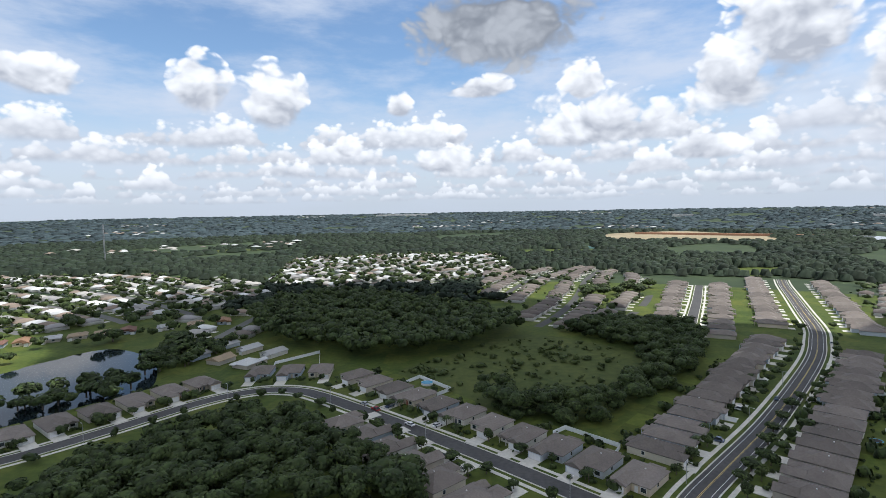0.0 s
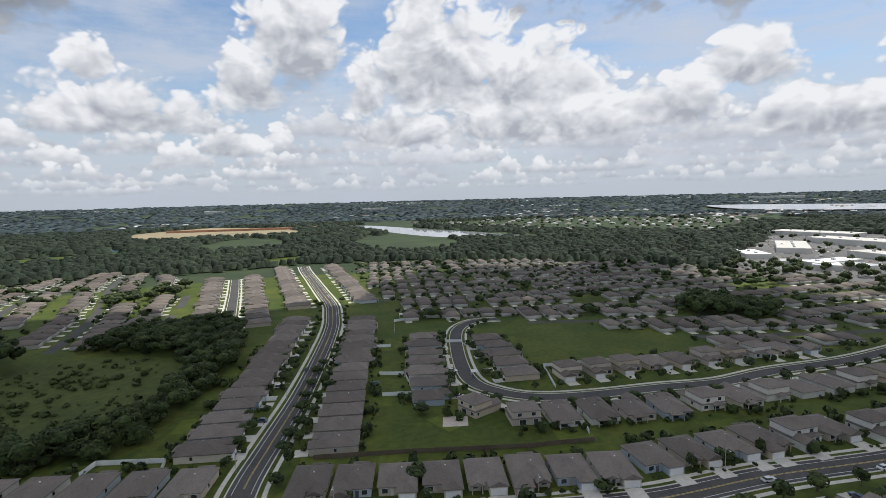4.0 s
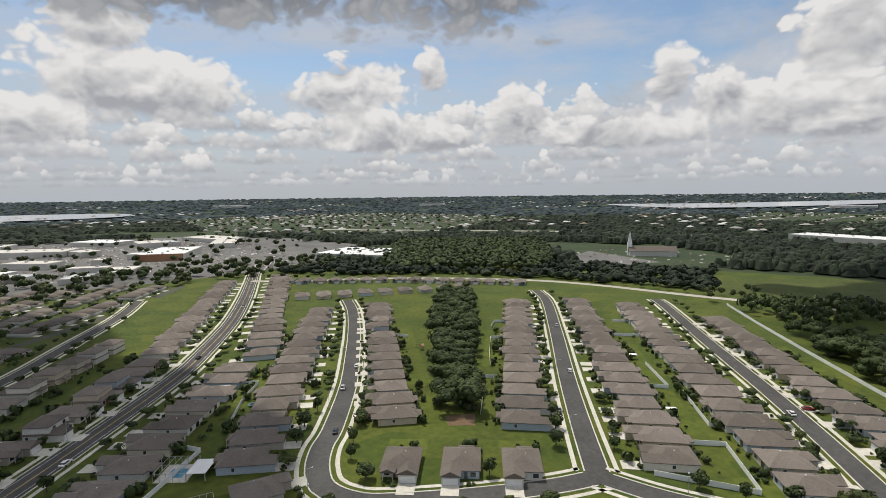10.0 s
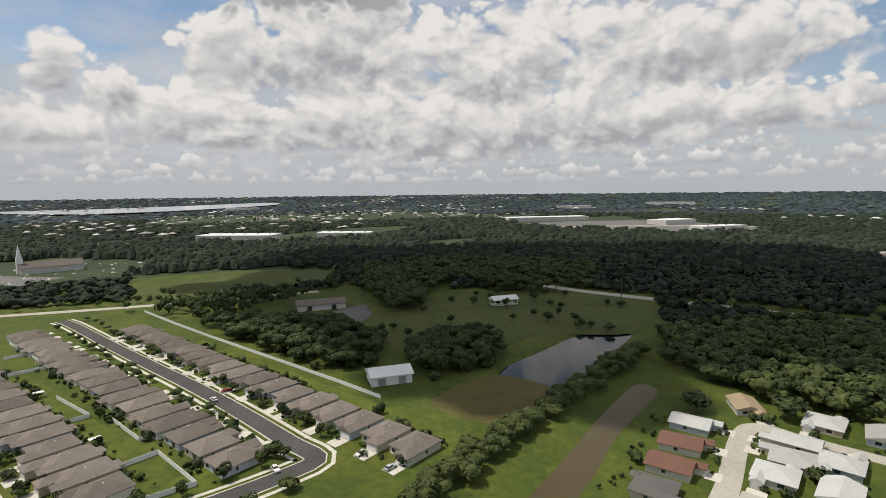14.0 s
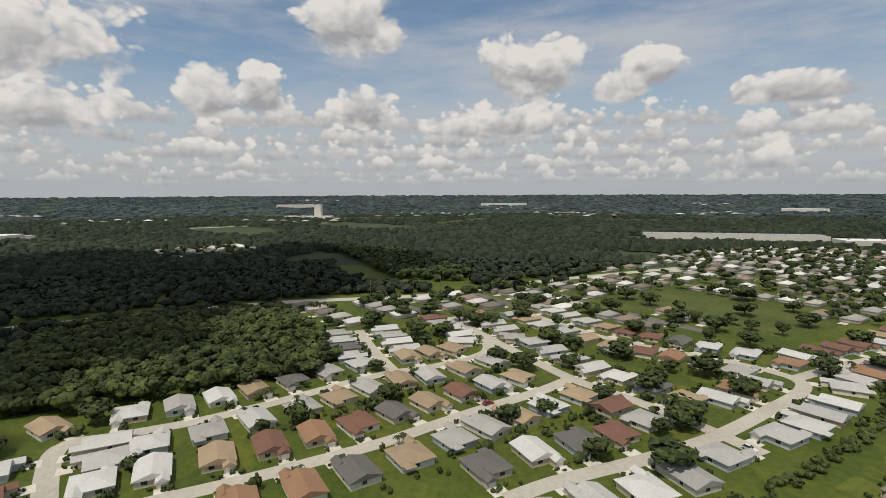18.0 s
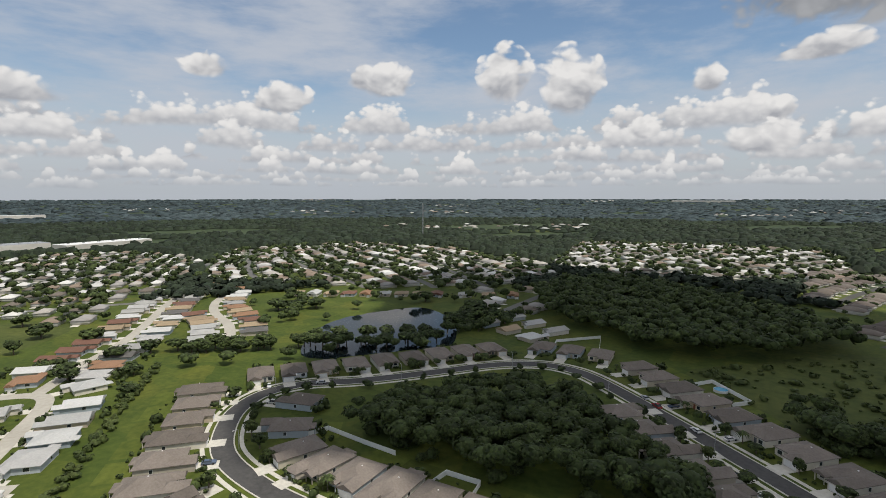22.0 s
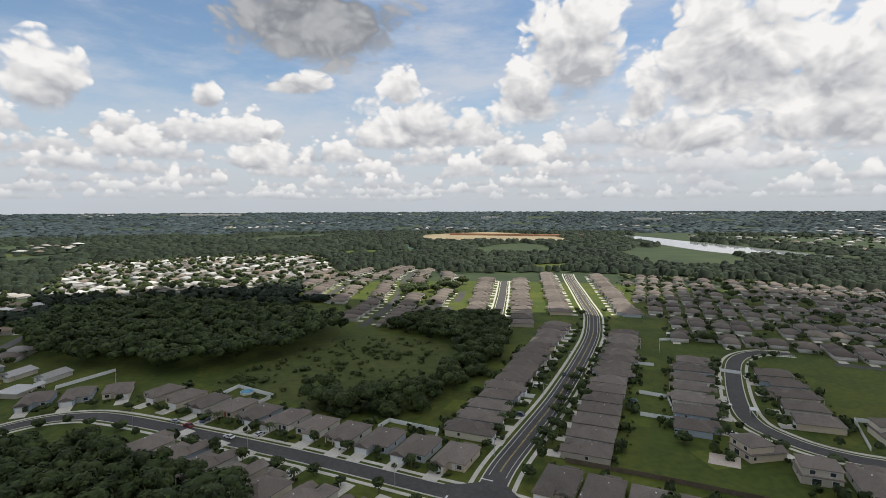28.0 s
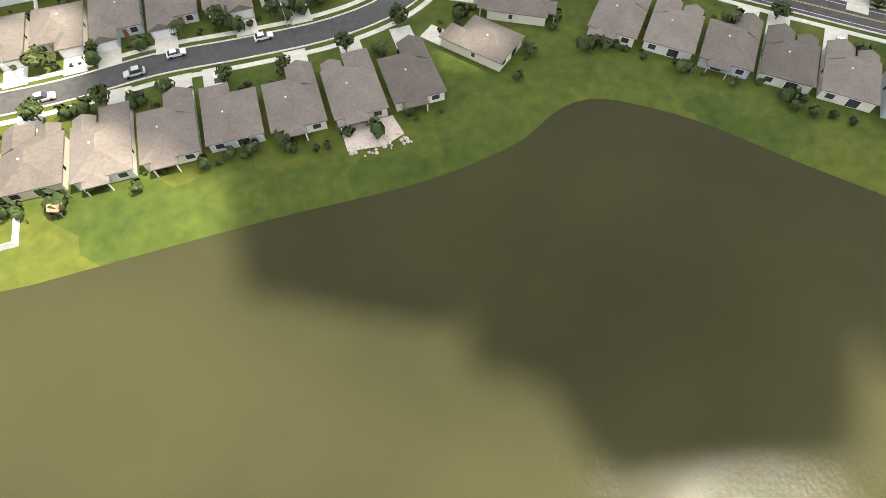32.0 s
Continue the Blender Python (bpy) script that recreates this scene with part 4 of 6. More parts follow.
# ---------------------------------------------------------------- trees
def crown_arrays(seed, n, leaf, squash=0.75, all_round=False):
    """A crown of radius 1: many small bent leaf clumps over several lobes. Triangles."""
    r = np.random.RandomState(seed)
    lobes = [(np.zeros(3), 0.72)] + [(np.array([math.cos(a) * 0.5, math.sin(a) * 0.5, r.uniform(-0.25, 0.35)]), r.uniform(0.38, 0.55)) for a in np.arange(6) * 1.05 + r.uniform(0, 1)]
    V, F = [], []
    for i in range(n):
        c, rad = lobes[r.randint(len(lobes))]
        d = r.normal(size=3)
        d[2] = abs(d[2]) * 0.9 - 0.25 if r.rand() < 0.8 and not all_round else d[2]
        d /= np.linalg.norm(d)
        p = c + d * rad * r.uniform(0.78, 1.08)
        t1 = np.cross(d, r.normal(size=3))
        t1 /= np.linalg.norm(t1) + 1e-9
        t2 = np.cross(d, t1)
        s = leaf * r.uniform(0.6, 1.4)
        o = len(V)
        V += [p + d * s * 0.45, p + t1 * s, p + t2 * s * 0.9 - d * s * 0.2, p - t1 * s * 0.9, p - t2 * s - d * s * 0.25]
        F += [(o, o + 1, o + 2), (o, o + 2, o + 3), (o, o + 3, o + 4), (o, o + 4, o + 1)]
    V = np.array(V)
    V[:, 2] *= squash
    # an opaque heart, so that the crown is not see-through all over
    o = len(V)
    heart = [(math.cos(a) * 0.62 * math.cos(b), math.sin(a) * 0.62 * math.cos(b), math.sin(b) * 0.5) for b in (-0.7, 0.0, 0.7) for a in np.arange(7) * 2 * math.pi / 7]
    heart.append((0, 0, 0.5))
    V = np.concatenate([V, np.array(heart)])
    for k in range(2):
        for j in range(7):
            a, b = o + k * 7 + j, o + k * 7 + (j + 1) % 7
            F += [(a, b, b + 7), (a, b + 7, a + 7)]
    F += [(o + 14 + j, o + 14 + (j + 1) % 7, o + 21) for j in range(7)]
    return V, np.array(F)


def scatter(name, bases, spots, mat, label, category="trees", kind="stuff"):
    """One object of many copies; bases: (verts, tris) choices; spots: x, y, z, radius, height scale, turn."""
    if not len(spots):
        return None
    spots = np.array(spots, float)
    VV, FF, off = [], [], 0
    pick = np.random.RandomState(len(spots)).randint(len(bases), size=len(spots))
    for b, (V, F) in enumerate(bases):
        S_ = spots[pick == b]
        if not len(S_):
            continue
        c, s = np.cos(S_[:, 5])[:, None], np.sin(S_[:, 5])[:, None]
        x = (V[None, :, 0] * c - V[None, :, 1] * s) * S_[:, 3:4] + S_[:, 0:1]
        y = (V[None, :, 0] * s + V[None, :, 1] * c) * S_[:, 3:4] + S_[:, 1:2]
        z = V[None, :, 2] * S_[:, 4:5] + S_[:, 2:3]
        VV.append(np.stack([x, y, z], -1).reshape(-1, 3))
        FF.append((F[None] + (np.arange(len(S_)) * len(V))[:, None, None]).reshape(-1, 3) + off)
        off += len(S_) * len(V)
    V, F = np.concatenate(VV), np.concatenate(FF)
    me = bpy.data.meshes.new(name)
    me.vertices.add(len(V))
    me.vertices.foreach_set("co", V.ravel())
    me.loops.add(F.size)
    me.loops.foreach_set("vertex_index", F.ravel().astype(np.int32))
    me.polygons.add(len(F))
    me.polygons.foreach_set("loop_start", np.arange(len(F), dtype=np.int32) * 3)
    me.materials.append(mat)
    me.update(calc_edges=True)
    return solo(name, me, Matrix(), label, category, kind=kind)


CROWNS = [crown_arrays(s, 260, 0.138) for s in range(5)]
TREE_CROWNS = [crown_arrays(80 + s, 170, 0.21, 0.95, True) for s in range(5)]
MID_CROWNS = [crown_arrays(30 + s, 84, 0.25) for s in range(5)]
SMALL_CROWNS = [crown_arrays(20 + s, 46, 0.34) for s in range(4)]
BUSHES = [crown_arrays(70 + s, 15, 0.5, 0.85) for s in range(4)]
LOW_CROWNS = [crown_arrays(40 + s, 9, 0.62, 0.6) for s in range(4)]


def dome_arrays(seed):
    r = np.random.RandomState(seed)
    V = [(math.cos(a) * r.uniform(0.8, 1.1), math.sin(a) * r.uniform(0.8, 1.1), -0.3) for a in np.arange(6) * math.pi / 3]
    V += [(math.cos(a + 0.5) * r.uniform(0.4, 0.75), math.sin(a + 0.5) * r.uniform(0.4, 0.75), r.uniform(0.55, 0.95)) for a in np.arange(6) * math.pi / 3] + [(0, 0, r.uniform(0.7, 1.1))]
    F = []
    for j in range(6):
        k = (j + 1) % 6
        F += [(j, k, 6 + k), (j, 6 + k, 6 + j), (6 + j, 6 + k, 12)]
    return np.array(V), np.array(F)


DOMES = [dome_arrays(s) for s in range(5)]
WOODS = {
    "grove": ([(-126, 141), (-125, 166), (-107, 192), (-84, 211), (-58, 209), (-30, 184), (-9, 162), (-8, 149), (-50, 141), (-100, 141)], 4.6, 10.5, 14.5),
    "big_woods": ([(-110, 345), (-68, 318), (-28, 296), (14, 318), (56, 362), (54, 388), (24, 428), (-20, 465), (-95, 525), (-148, 480), (-152, 405)], 5.0, 11.5, 17.0),
    "meadow_edge": ([(14, 240), (30, 214), (60, 206), (100, 240), (136, 276), (168, 330), (180, 366), (130, 394), (86, 368), (110, 330), (120, 292), (100, 262), (76, 236), (52, 228), (30, 242)], 4.6, 7.5, 13.0),
    "block_grove": ([(388, 62), (395, 126), (440, 125), (436, 66)], 5.0, 10.0, 13.0),
    "tree_strip": ([(152, -127), (156, -112), (190, -135), (268, -190), (352, -258), (340, -284), (248, -211), (180, -151)], 4.6, 10.0, 13.0),
    "far_forest": ([(395, -420), (520, -300), (790, -500), (640, -700), (430, -500)], 6.0, 11.0, 14.0),
    "fence_woods": ([(124, -356), (72, -296), (30, -252), (12, -254), (0, -270), (4, -300), (31, -340), (60, -352), (96, -356)], 4.6, 8.0, 13.0),
    "pond_woods": ([(-14, -240), (-26, -230), (-62, -262), (-66, -296), (-32, -310), (-10, -270)], 4.6, 8.0, 12.0),
    "highway_woods": ([(16, -445), (0, -378), (-24, -378), (-36, -440), (-66, -500), (-106, -432), (-180, -432), (-241, -560), (-76, -640), (24, -600)], 5.0, 9.0, 14.0),
    "roadside_woods": ([(-707, -346), (-728, -249), (-524, -102), (-489, -102), (-492, -168)], 5.5, 9.0, 13.0),
    "village_woods": ([(-150, -192), (-189, -145), (-207, -120), (-240, -114), (-284, -152), (-335, -202), (-262, -300), (-168, -292), (-138, -235)], 4.8, 8.0, 12.0),
}
for nm, (poly, rad, h0, h1) in WOODS.items():
    xs, ys = [p[0] for p in poly], [p[1] for p in poly]
    spots, trunks = [], []
    away = math.hypot(sum(xs) / len(xs), sum(ys) / len(ys))
    far = nm not in ("grove", "meadow_edge", "tree_strip", "fence_woods", "pond_woods")
    step = rad * (1.4 if far else 1.25)
    for i in range(int((max(xs) - min(xs)) / step) + 1):
        for j in range(int((max(ys) - min(ys)) / step) + 1):
            x, y = min(xs) + (i + RNG.uniform(-0.4, 0.4)) * step, min(ys) + (j + RNG.uniform(-0.4, 0.4)) * step
            if inside((x, y), poly) and np.min(np.hypot(ROAD_NP["highway"][:, 0] - x, ROAD_NP["highway"][:, 1] - y)) > (14 if nm == "village_woods" else 10):
                r = rad * RNG.uniform(0.6, 1.3)
                top = RNG.uniform(h0, h1)
                spots.append((x, y, top - r * 0.8, r, r * 1.15, RNG.uniform(0, 6.3)))
                if RNG.random() < 0.3 and not far:
                    spots.append((x + RNG.uniform(-3, 3), y + RNG.uniform(-3, 3), 2.0, r * 0.7, r * 0.9, RNG.uniform(0, 6.3)))
    if nm == "village_woods":
        scatter("woods", MID_CROWNS, spots[::3], LEAF_LIGHT, "sparse sunlit olive-green scrub wood behind bungalows")
        spots = [p for i, p in enumerate(spots) if i % 3]
    scatter("woods", LOW_CROWNS if away > 600 else MID_CROWNS if far else CROWNS, spots, LEAF, "dense dark green broadleaf wood with a lumpy canopy")

# bushes and tussocks through the meadow and the scrub
spots = []
for poly, n in ((FIELDS["meadow_field"][0], 330), (WOODS["village_woods"][0], 160)):
    for _ in range(n):
        x, y = RNG.uniform(min(p[0] for p in poly), max(p[0] for p in poly)), RNG.uniform(min(p[1] for p in poly), max(p[1] for p in poly))
        if inside((x, y), poly):
            r = RNG.uniform(0.6, 2.4) * RNG.uniform(0.6, 1.3)
            spots.append((x, y, r * 0.4, r, r * RNG.uniform(0.6, 1.1), RNG.uniform(0, 6.3)))
scatter("bushes", BUSHES, spots, LEAF_LIGHT, "low green bushes and tussocks in rough meadow", "bushes")

# one lumpy hedge of trees along the canal
spots = []
for i in range(150):
    k = i / 149
    x, y = -6 + -128 * k + RNG.uniform(-5, 5), -133 + -124 * k + RNG.uniform(-5, 5)
    r = RNG.uniform(2.2, 3.8)
    spots.append((x, y, RNG.uniform(3, 5.5), r, r * 1.2, RNG.uniform(0, 6.3)))
scatter("hedge", CROWNS, spots, LEAF_LIGHT, "long hedge of bushy green trees beside the canal")

# single trees, built once and copied
TREES = {}


def tree(x, y, radius, top, style=0, light=False, label="broadleaf tree with a rounded dark green crown", group="", name="tree"):
    key = (style, light)
    m = pose(x, y, 0, 0, 0, RNG.uniform(0, 360)) @ Matrix.Diagonal((radius, radius, top, 1))
    if key in TREES:
        was = TREES[key].scale
        t = copy_thing(TREES[key], m @ Matrix.Diagonal((1 / was[0], 1 / was[1], 1 / was[2], 1)))
        t["label"] = label
    else:
        t = TREES[key] = thing(name, m, label, "tree")
        tr = Shape()
        ring = lambda r_, z_, ox=0.0, oy=0.0: [(ox + math.cos(a) * r_, oy + math.sin(a) * r_, z_) for a in np.arange(6) * math.pi / 3]
        for (r0, z0, o0), (r1, z1, o1) in (((0.09, -0.02, (0, 0)), (0.06, 0.4, (0, 0))), ((0.05, 0.38, (0, 0)), (0.02, 0.75, (0.25, 0.1))), ((0.05, 0.36, (0, 0)), (0.02, 0.7, (-0.25, 0.12))), ((0.05, 0.36, (0, 0)), (0.02, 0.72, (0.02, -0.28)))):
            tr.add(ring(r0, z0, *o0) + ring(r1, z1, *o1), [(i, (i + 1) % 6, 6 + (i + 1) % 6, 6 + i) for i in range(6)])
        part("trunk", tr, BARK, t, "grey-brown trunk")
        V, F = TREE_CROWNS[style % 5]
        V = V.copy()
        V[:, 2] = 0.58 + V[:, 2] * 0.47
        part("crown", mesh_from("crown", V, F, LEAF_LIGHT if light else LEAF), None, t)
    if group:
        t["group"] = group
    return t


for x, y, r, h in ((-221, 228, 5, 10), (-213, 240, 6, 10), (-200, 252, 6, 9), (-190, 258, 5, 9), (-178, 263, 6, 10), (-170, 270, 5, 9), (-240, 206, 6, 10), (-252, 196, 6, 9), (-262, 190, 6, 10),
                   (-166, 300, 8, 12), (-160, 315, 8, 13), (-165, 330, 8, 12), (-175, 345, 8, 12), (-152, 330, 7, 11), (-230, 365, 7, 10), (-290, 300, 8, 10), (-300, 290, 7, 9), (-310, 280, 8, 10), (-285, 270, 6, 9)):
    tree(x, y, r, h, RNG.randrange(5))
for x0, y0, x1, y1, n in ((-224, 214, -158, 262, 17), (-275, 176, -236, 204, 9), (-160, 290, -176, 352, 12), (-152, 300, -140, 345, 8)):
    for i in range(n):
        k = i / (n - 1)
        tree(x0 + (x1 - x0) * k + RNG.uniform(-4, 4), y0 + (y1 - y0) * k + RNG.uniform(-4, 4), RNG.uniform(4, 6.5), RNG.uniform(6.5, 10.5), RNG.randrange(5), label="dense dark tree on the pond's bank", group="pond trees")
for i in range(60):
    x, y = RNG.uniform(-360, -110), RNG.uniform(-170, 190)
    if road_clear((x, y), "", 3) and math.hypot(x, y) > 150 and not any(math.hypot(x - a, y - b) < 9.5 for a, b in PLACED) and y < 60 - (x + 150) * 0.9:
        tree(x, y, RNG.uniform(2.5, 5.5), RNG.uniform(5, 9.5), RNG.randrange(5), label="dark green shade tree between bungalows", group="village trees")
VTREES = ((-205, 45, 8, 11), (-262, 64, 8, 11), (-234, 36, 6, 9), (-190, -20, 5, 8), (-196, -70, 5, 9), (-250, -20, 7, 10), (-152, -172, 6, 10), (-122, -184, 6, 9), (-218, -118, 7, 10), (-300, -10, 7, 10), (-170, 12, 5, 8),
          (-330, 40, 7, 10), (-350, 90, 8, 11), (-370, 70, 8, 10), (-320, 100, 7, 9), (-400, 120, 8, 11), (-290, 150, 7, 9), (-335, 160, 7, 10), (-420, 60, 8, 11), (-390, 30, 8, 11), (-300, -90, 7, 10), (-330, -60, 8, 11), (-350, -30, 7, 10))
for x, y, r, h in VTREES:
    tree(x, y, r, h, RNG.randrange(5), label="spreading dark green oak between the bungalows")
for x, y, r in ((-311, -9, 6), (-281, 28, 8), (-296, 4, 6), (-264, 49, 5), (-238, 74, 8), (-260, 2, 6), (-259, -34, 7), (-200, 43, 7), (-167, 34, 9), (-201, -6, 5), (-300, -73, 8), (-351, -96, 8), (-331, -49, 7), (-440, 45, 9), (-473, 24, 9), (-456, 134, 11),
                (-419, 157, 7), (-375, 150, 8), (-302, 121, 5), (-300, 127, 5), (-277, 121, 7), (-249, 41, 6), (-233, -90, 5), (-316, -124, 8), (-451, -60, 9), (-401, -23, 8), (-370, -33, 8), (-373, -144, 9), (-360, -120, 8), (-340, -112, 7), (-390, -100, 9), (-420, -80, 9), (-340, -72, 7)):
    tree(x, y, r * 0.9, r * 1.3, RNG.randrange(5), label="spreading dark shade tree beside village bungalows", group="village trees")
for x, y, r in ((145, 512, 8), (152, 524, 9), (162, 515, 8), (178, 520, 7), (190, 530, 9), (200, 522, 8), (170, 540, 7), (205, 540, 7), (225, 560, 8), (150, 545, 6), (101, 170, 3.6), (94, 163, 3), (118, 188, 3.6), (110, 178, 2.8), (127, 199, 3.2), (109, 114, 4), (147, 147, 3.6), (138, 210, 3), (150, 222, 3.4), (160, 231, 2.8)):
    tree(x, y, r, r * 1.35, RNG.randrange(5), label="dark leafy tree on a lawn beside houses", group="north trees")
for i in range(46):
    a = RNG.uniform(0, 1)
    x, y = RNG.uniform(-190, 10), RNG.uniform(-430, -290)
    if inside((x, y), [(16, -316), (-11, -406), (-125, -445), (-203, -369), (-153, -298), (-93, -300), (-40, -270)]):
        tree(x, y, RNG.uniform(2.2, 4), RNG.uniform(4.5, 8), RNG.randrange(5), label="small round tree on the park lawn", group="park trees")
# clumps round the west pond and among the western houses
WEST = [(x + RNG.uniform(-2, 2), y + RNG.uniform(-2, 2), RNG.uniform(4.0, 5.5), r, r * 1.15, RNG.uniform(0, 6.3)) for x, y in ((-197, 212), (-182, 235), (-171, 238), (-158, 248), (-151, 289), (-148, 311), (-172, 346), (-280, 241), (-279, 256), (-246, 164), (-233, 176), (-210, 196), (-137, 320), (-165, 360), (-261, 314)) for r in (RNG.uniform(3.2, 5.0), RNG.uniform(2.4, 3.6))]
west_land = [(-345, 190), (-150, 345), (-165, 420), (-215, 500), (-430, 520), (-520, 330)]
for _ in range(170):
    x, y = RNG.uniform(-520, -150), RNG.uniform(190, 520)
    if inside((x, y), west_land) and not inside((x, y), POND_W) and road_clear((x, y), "", 2.5) and not any(math.hypot(x - a, y - b) < 9 for a, b in PLACED):
        r = RNG.uniform(2.6, 5.6)
        WEST.append((x, y, r * 1.1, r, r * 1.2, RNG.uniform(0, 6.3)))
scatter("pond_trees", MID_CROWNS, WEST, LEAF, "dark rounded trees clumped round a pond and houses")
# street trees and front-garden shrubs
FAR_STREET = []
for nm, (pts, hw, mat, avenue, walks) in ROADS.items():
    if not walks:
        continue
    line, N = LINES[nm], normals(LINES[nm])
    for i in range(5, len(line) - 3, 4):
        for sd in (1, -1):
            if RNG.random() < 0.12 or math.hypot(*line[i]) > 460:
                continue
            o = sd * (hw + RNG.uniform(4.6, 7.5))
            x, y = line[i][0] + N[i][0] * o, line[i][1] + N[i][1] * o
            if math.hypot(x, y) > 215:
                if road_clear((x, y), nm, 2):
                    FAR_STREET.append((x, y, RNG.uniform(1.9, 2.8), RNG.uniform(1.5, 3.3), RNG.uniform(1.8, 3.4), RNG.uniform(0, 6)))
                continue
            if road_clear((x, y), nm, 2) and not any(math.hypot(x - a, y - b) < 7.5 for a, b in PLACED):
                tree(x, y, RNG.uniform(1.6, 3.2), RNG.uniform(3.5, 7.0), RNG.randrange(5), light=RNG.random() < 0.25, label="young garden tree beside the street", group="street trees")

scatter("street_trees", SMALL_CROWNS, FAR_STREET, LEAF, "rows of young street trees before distant houses")

# ---------------------------------------------------------------- far woods and towns
TOWNS = {
    "town_east": ([(262, 268), (300, 335), (435, 545), (560, 440), (640, 250), (610, 20), (560, -100), (500, -70), (380, 15), (320, 60), (330, 130), (300, 200)], 1.0),
    "town_north": ([(62, 395), (72, 470), (40, 560), (60, 730), (220, 745), (262, 610), (208, 500), (165, 440), (150, 374), (85, 378)], 1.0),
    "town_north_far": ([(-215, 610), (-270, 980), (-60, 1040), (110, 1000), (115, 820), (95, 650), (-20, 600), (-110, 600)], 1.1),
    "town_west": ([(-720, 560), (-600, 420), (-470, 330), (-300, 400), (-200, 480), (-180, 560), (-240, 660), (-420, 760), (-640, 760)], 1.1),
    "town_west_near": ([(-150, 352), (-100, 342), (-112, 400), (-150, 465), (-215, 440), (-195, 385)], 1.05),
    "village_far": ([(-318, -175), (-358, -200), (-405, -110), (-505, -8), (-630, 60), (-800, 150), (-900, 300), (-860, 440), (-700, 470), (-600, 420), (-480, 300), (-400, 220), (-345, 60), (-345, -30), (-300, -80)], 1.2),
    "town_southwest": ([(-700, -420), (-760, -560), (-620, -620), (-560, -480)], 1.2),
    "town_lake": ([(1150, 600), (1250, 1300), (1900, 900), (1800, 300), (1200, 300)], 3.2),
    "town_beyond": ([(900, -600), (1300, -1400), (2200, -1300), (2200, -400), (1300, -300)], 3.2),
    "town_south_far": ([(-600, -1700), (-200, -2300), (900, -2300), (700, -1500)], 3.6),
}
CLEARINGS = [[(543, -161), (530, -20), (640, 150), (1250, 200), (1250, -300), (820, -440), (690, -350)],       # shopping centre
             [(420, 1370), (550, 1720), (850, 1820), (920, 1450), (780, 1160), (650, 1230)],
             [(270, -560), (390, -505), (540, -640), (480, -790), (310, -740)], [(20, -1010), (360, -1010), (380, -1150), (20, -1150)], [(60, -560), (230, -500), (280, -600), (120, -640)],
             [(-330, -1300), (-420, -1600), (-820, -1500), (-860, -1000), (-600, -980)],
             [(-960, 80), (-1100, 100), (-1100, 620), (-900, 620)], [(-1500, -760), (-1700, -960), (-1800, -380), (-1620, -420)],
             [(830, 760), (900, 540), (1000, 600), (1150, 1300), (1110, 1480), (930, 1080)], [(2780, 790), (3020, 470), (2960, -290), (2480, -280), (2360, 400)],
             [(1850, -2540), (1415, -2960), (740, -3620), (620, -3184), (1200, -2370)]]
small_house = Shape().box(-5.5, 5.5, -8, 8, 0, 2.9)
SMALL_WALL = (np.array(small_house.v), np.array([(f[0], f[i], f[i + 1]) for f in small_house.f for i in (1, 2)]))
rs = Shape().hip(-5.5, 5.5, -8, 8, 2.9, 2.3)
SMALL_ROOF = (np.array(rs.v), np.array([t for f in rs.f for t in ([f] if len(f) == 3 else [(f[0], f[1], f[2]), (f[0], f[2], f[3])])]))
STREET_PIECE = (np.array([(-7.2, -3.3, 0.04), (7.2, -3.3, 0.04), (7.2, 3.3, 0.04), (-7.2, 3.3, 0.04)]), np.array([(0, 1, 2), (0, 2, 3)]))
DRIVE_PIECE = (np.array([(-4.6, -13.5, 0.07), (0.2, -13.5, 0.07), (0.2, -8, 0.07), (-4.6, -8, 0.07)]), np.array([(0, 1, 2), (0, 2, 3)]))
town_spots, town_trees, town_streets = [], [], []
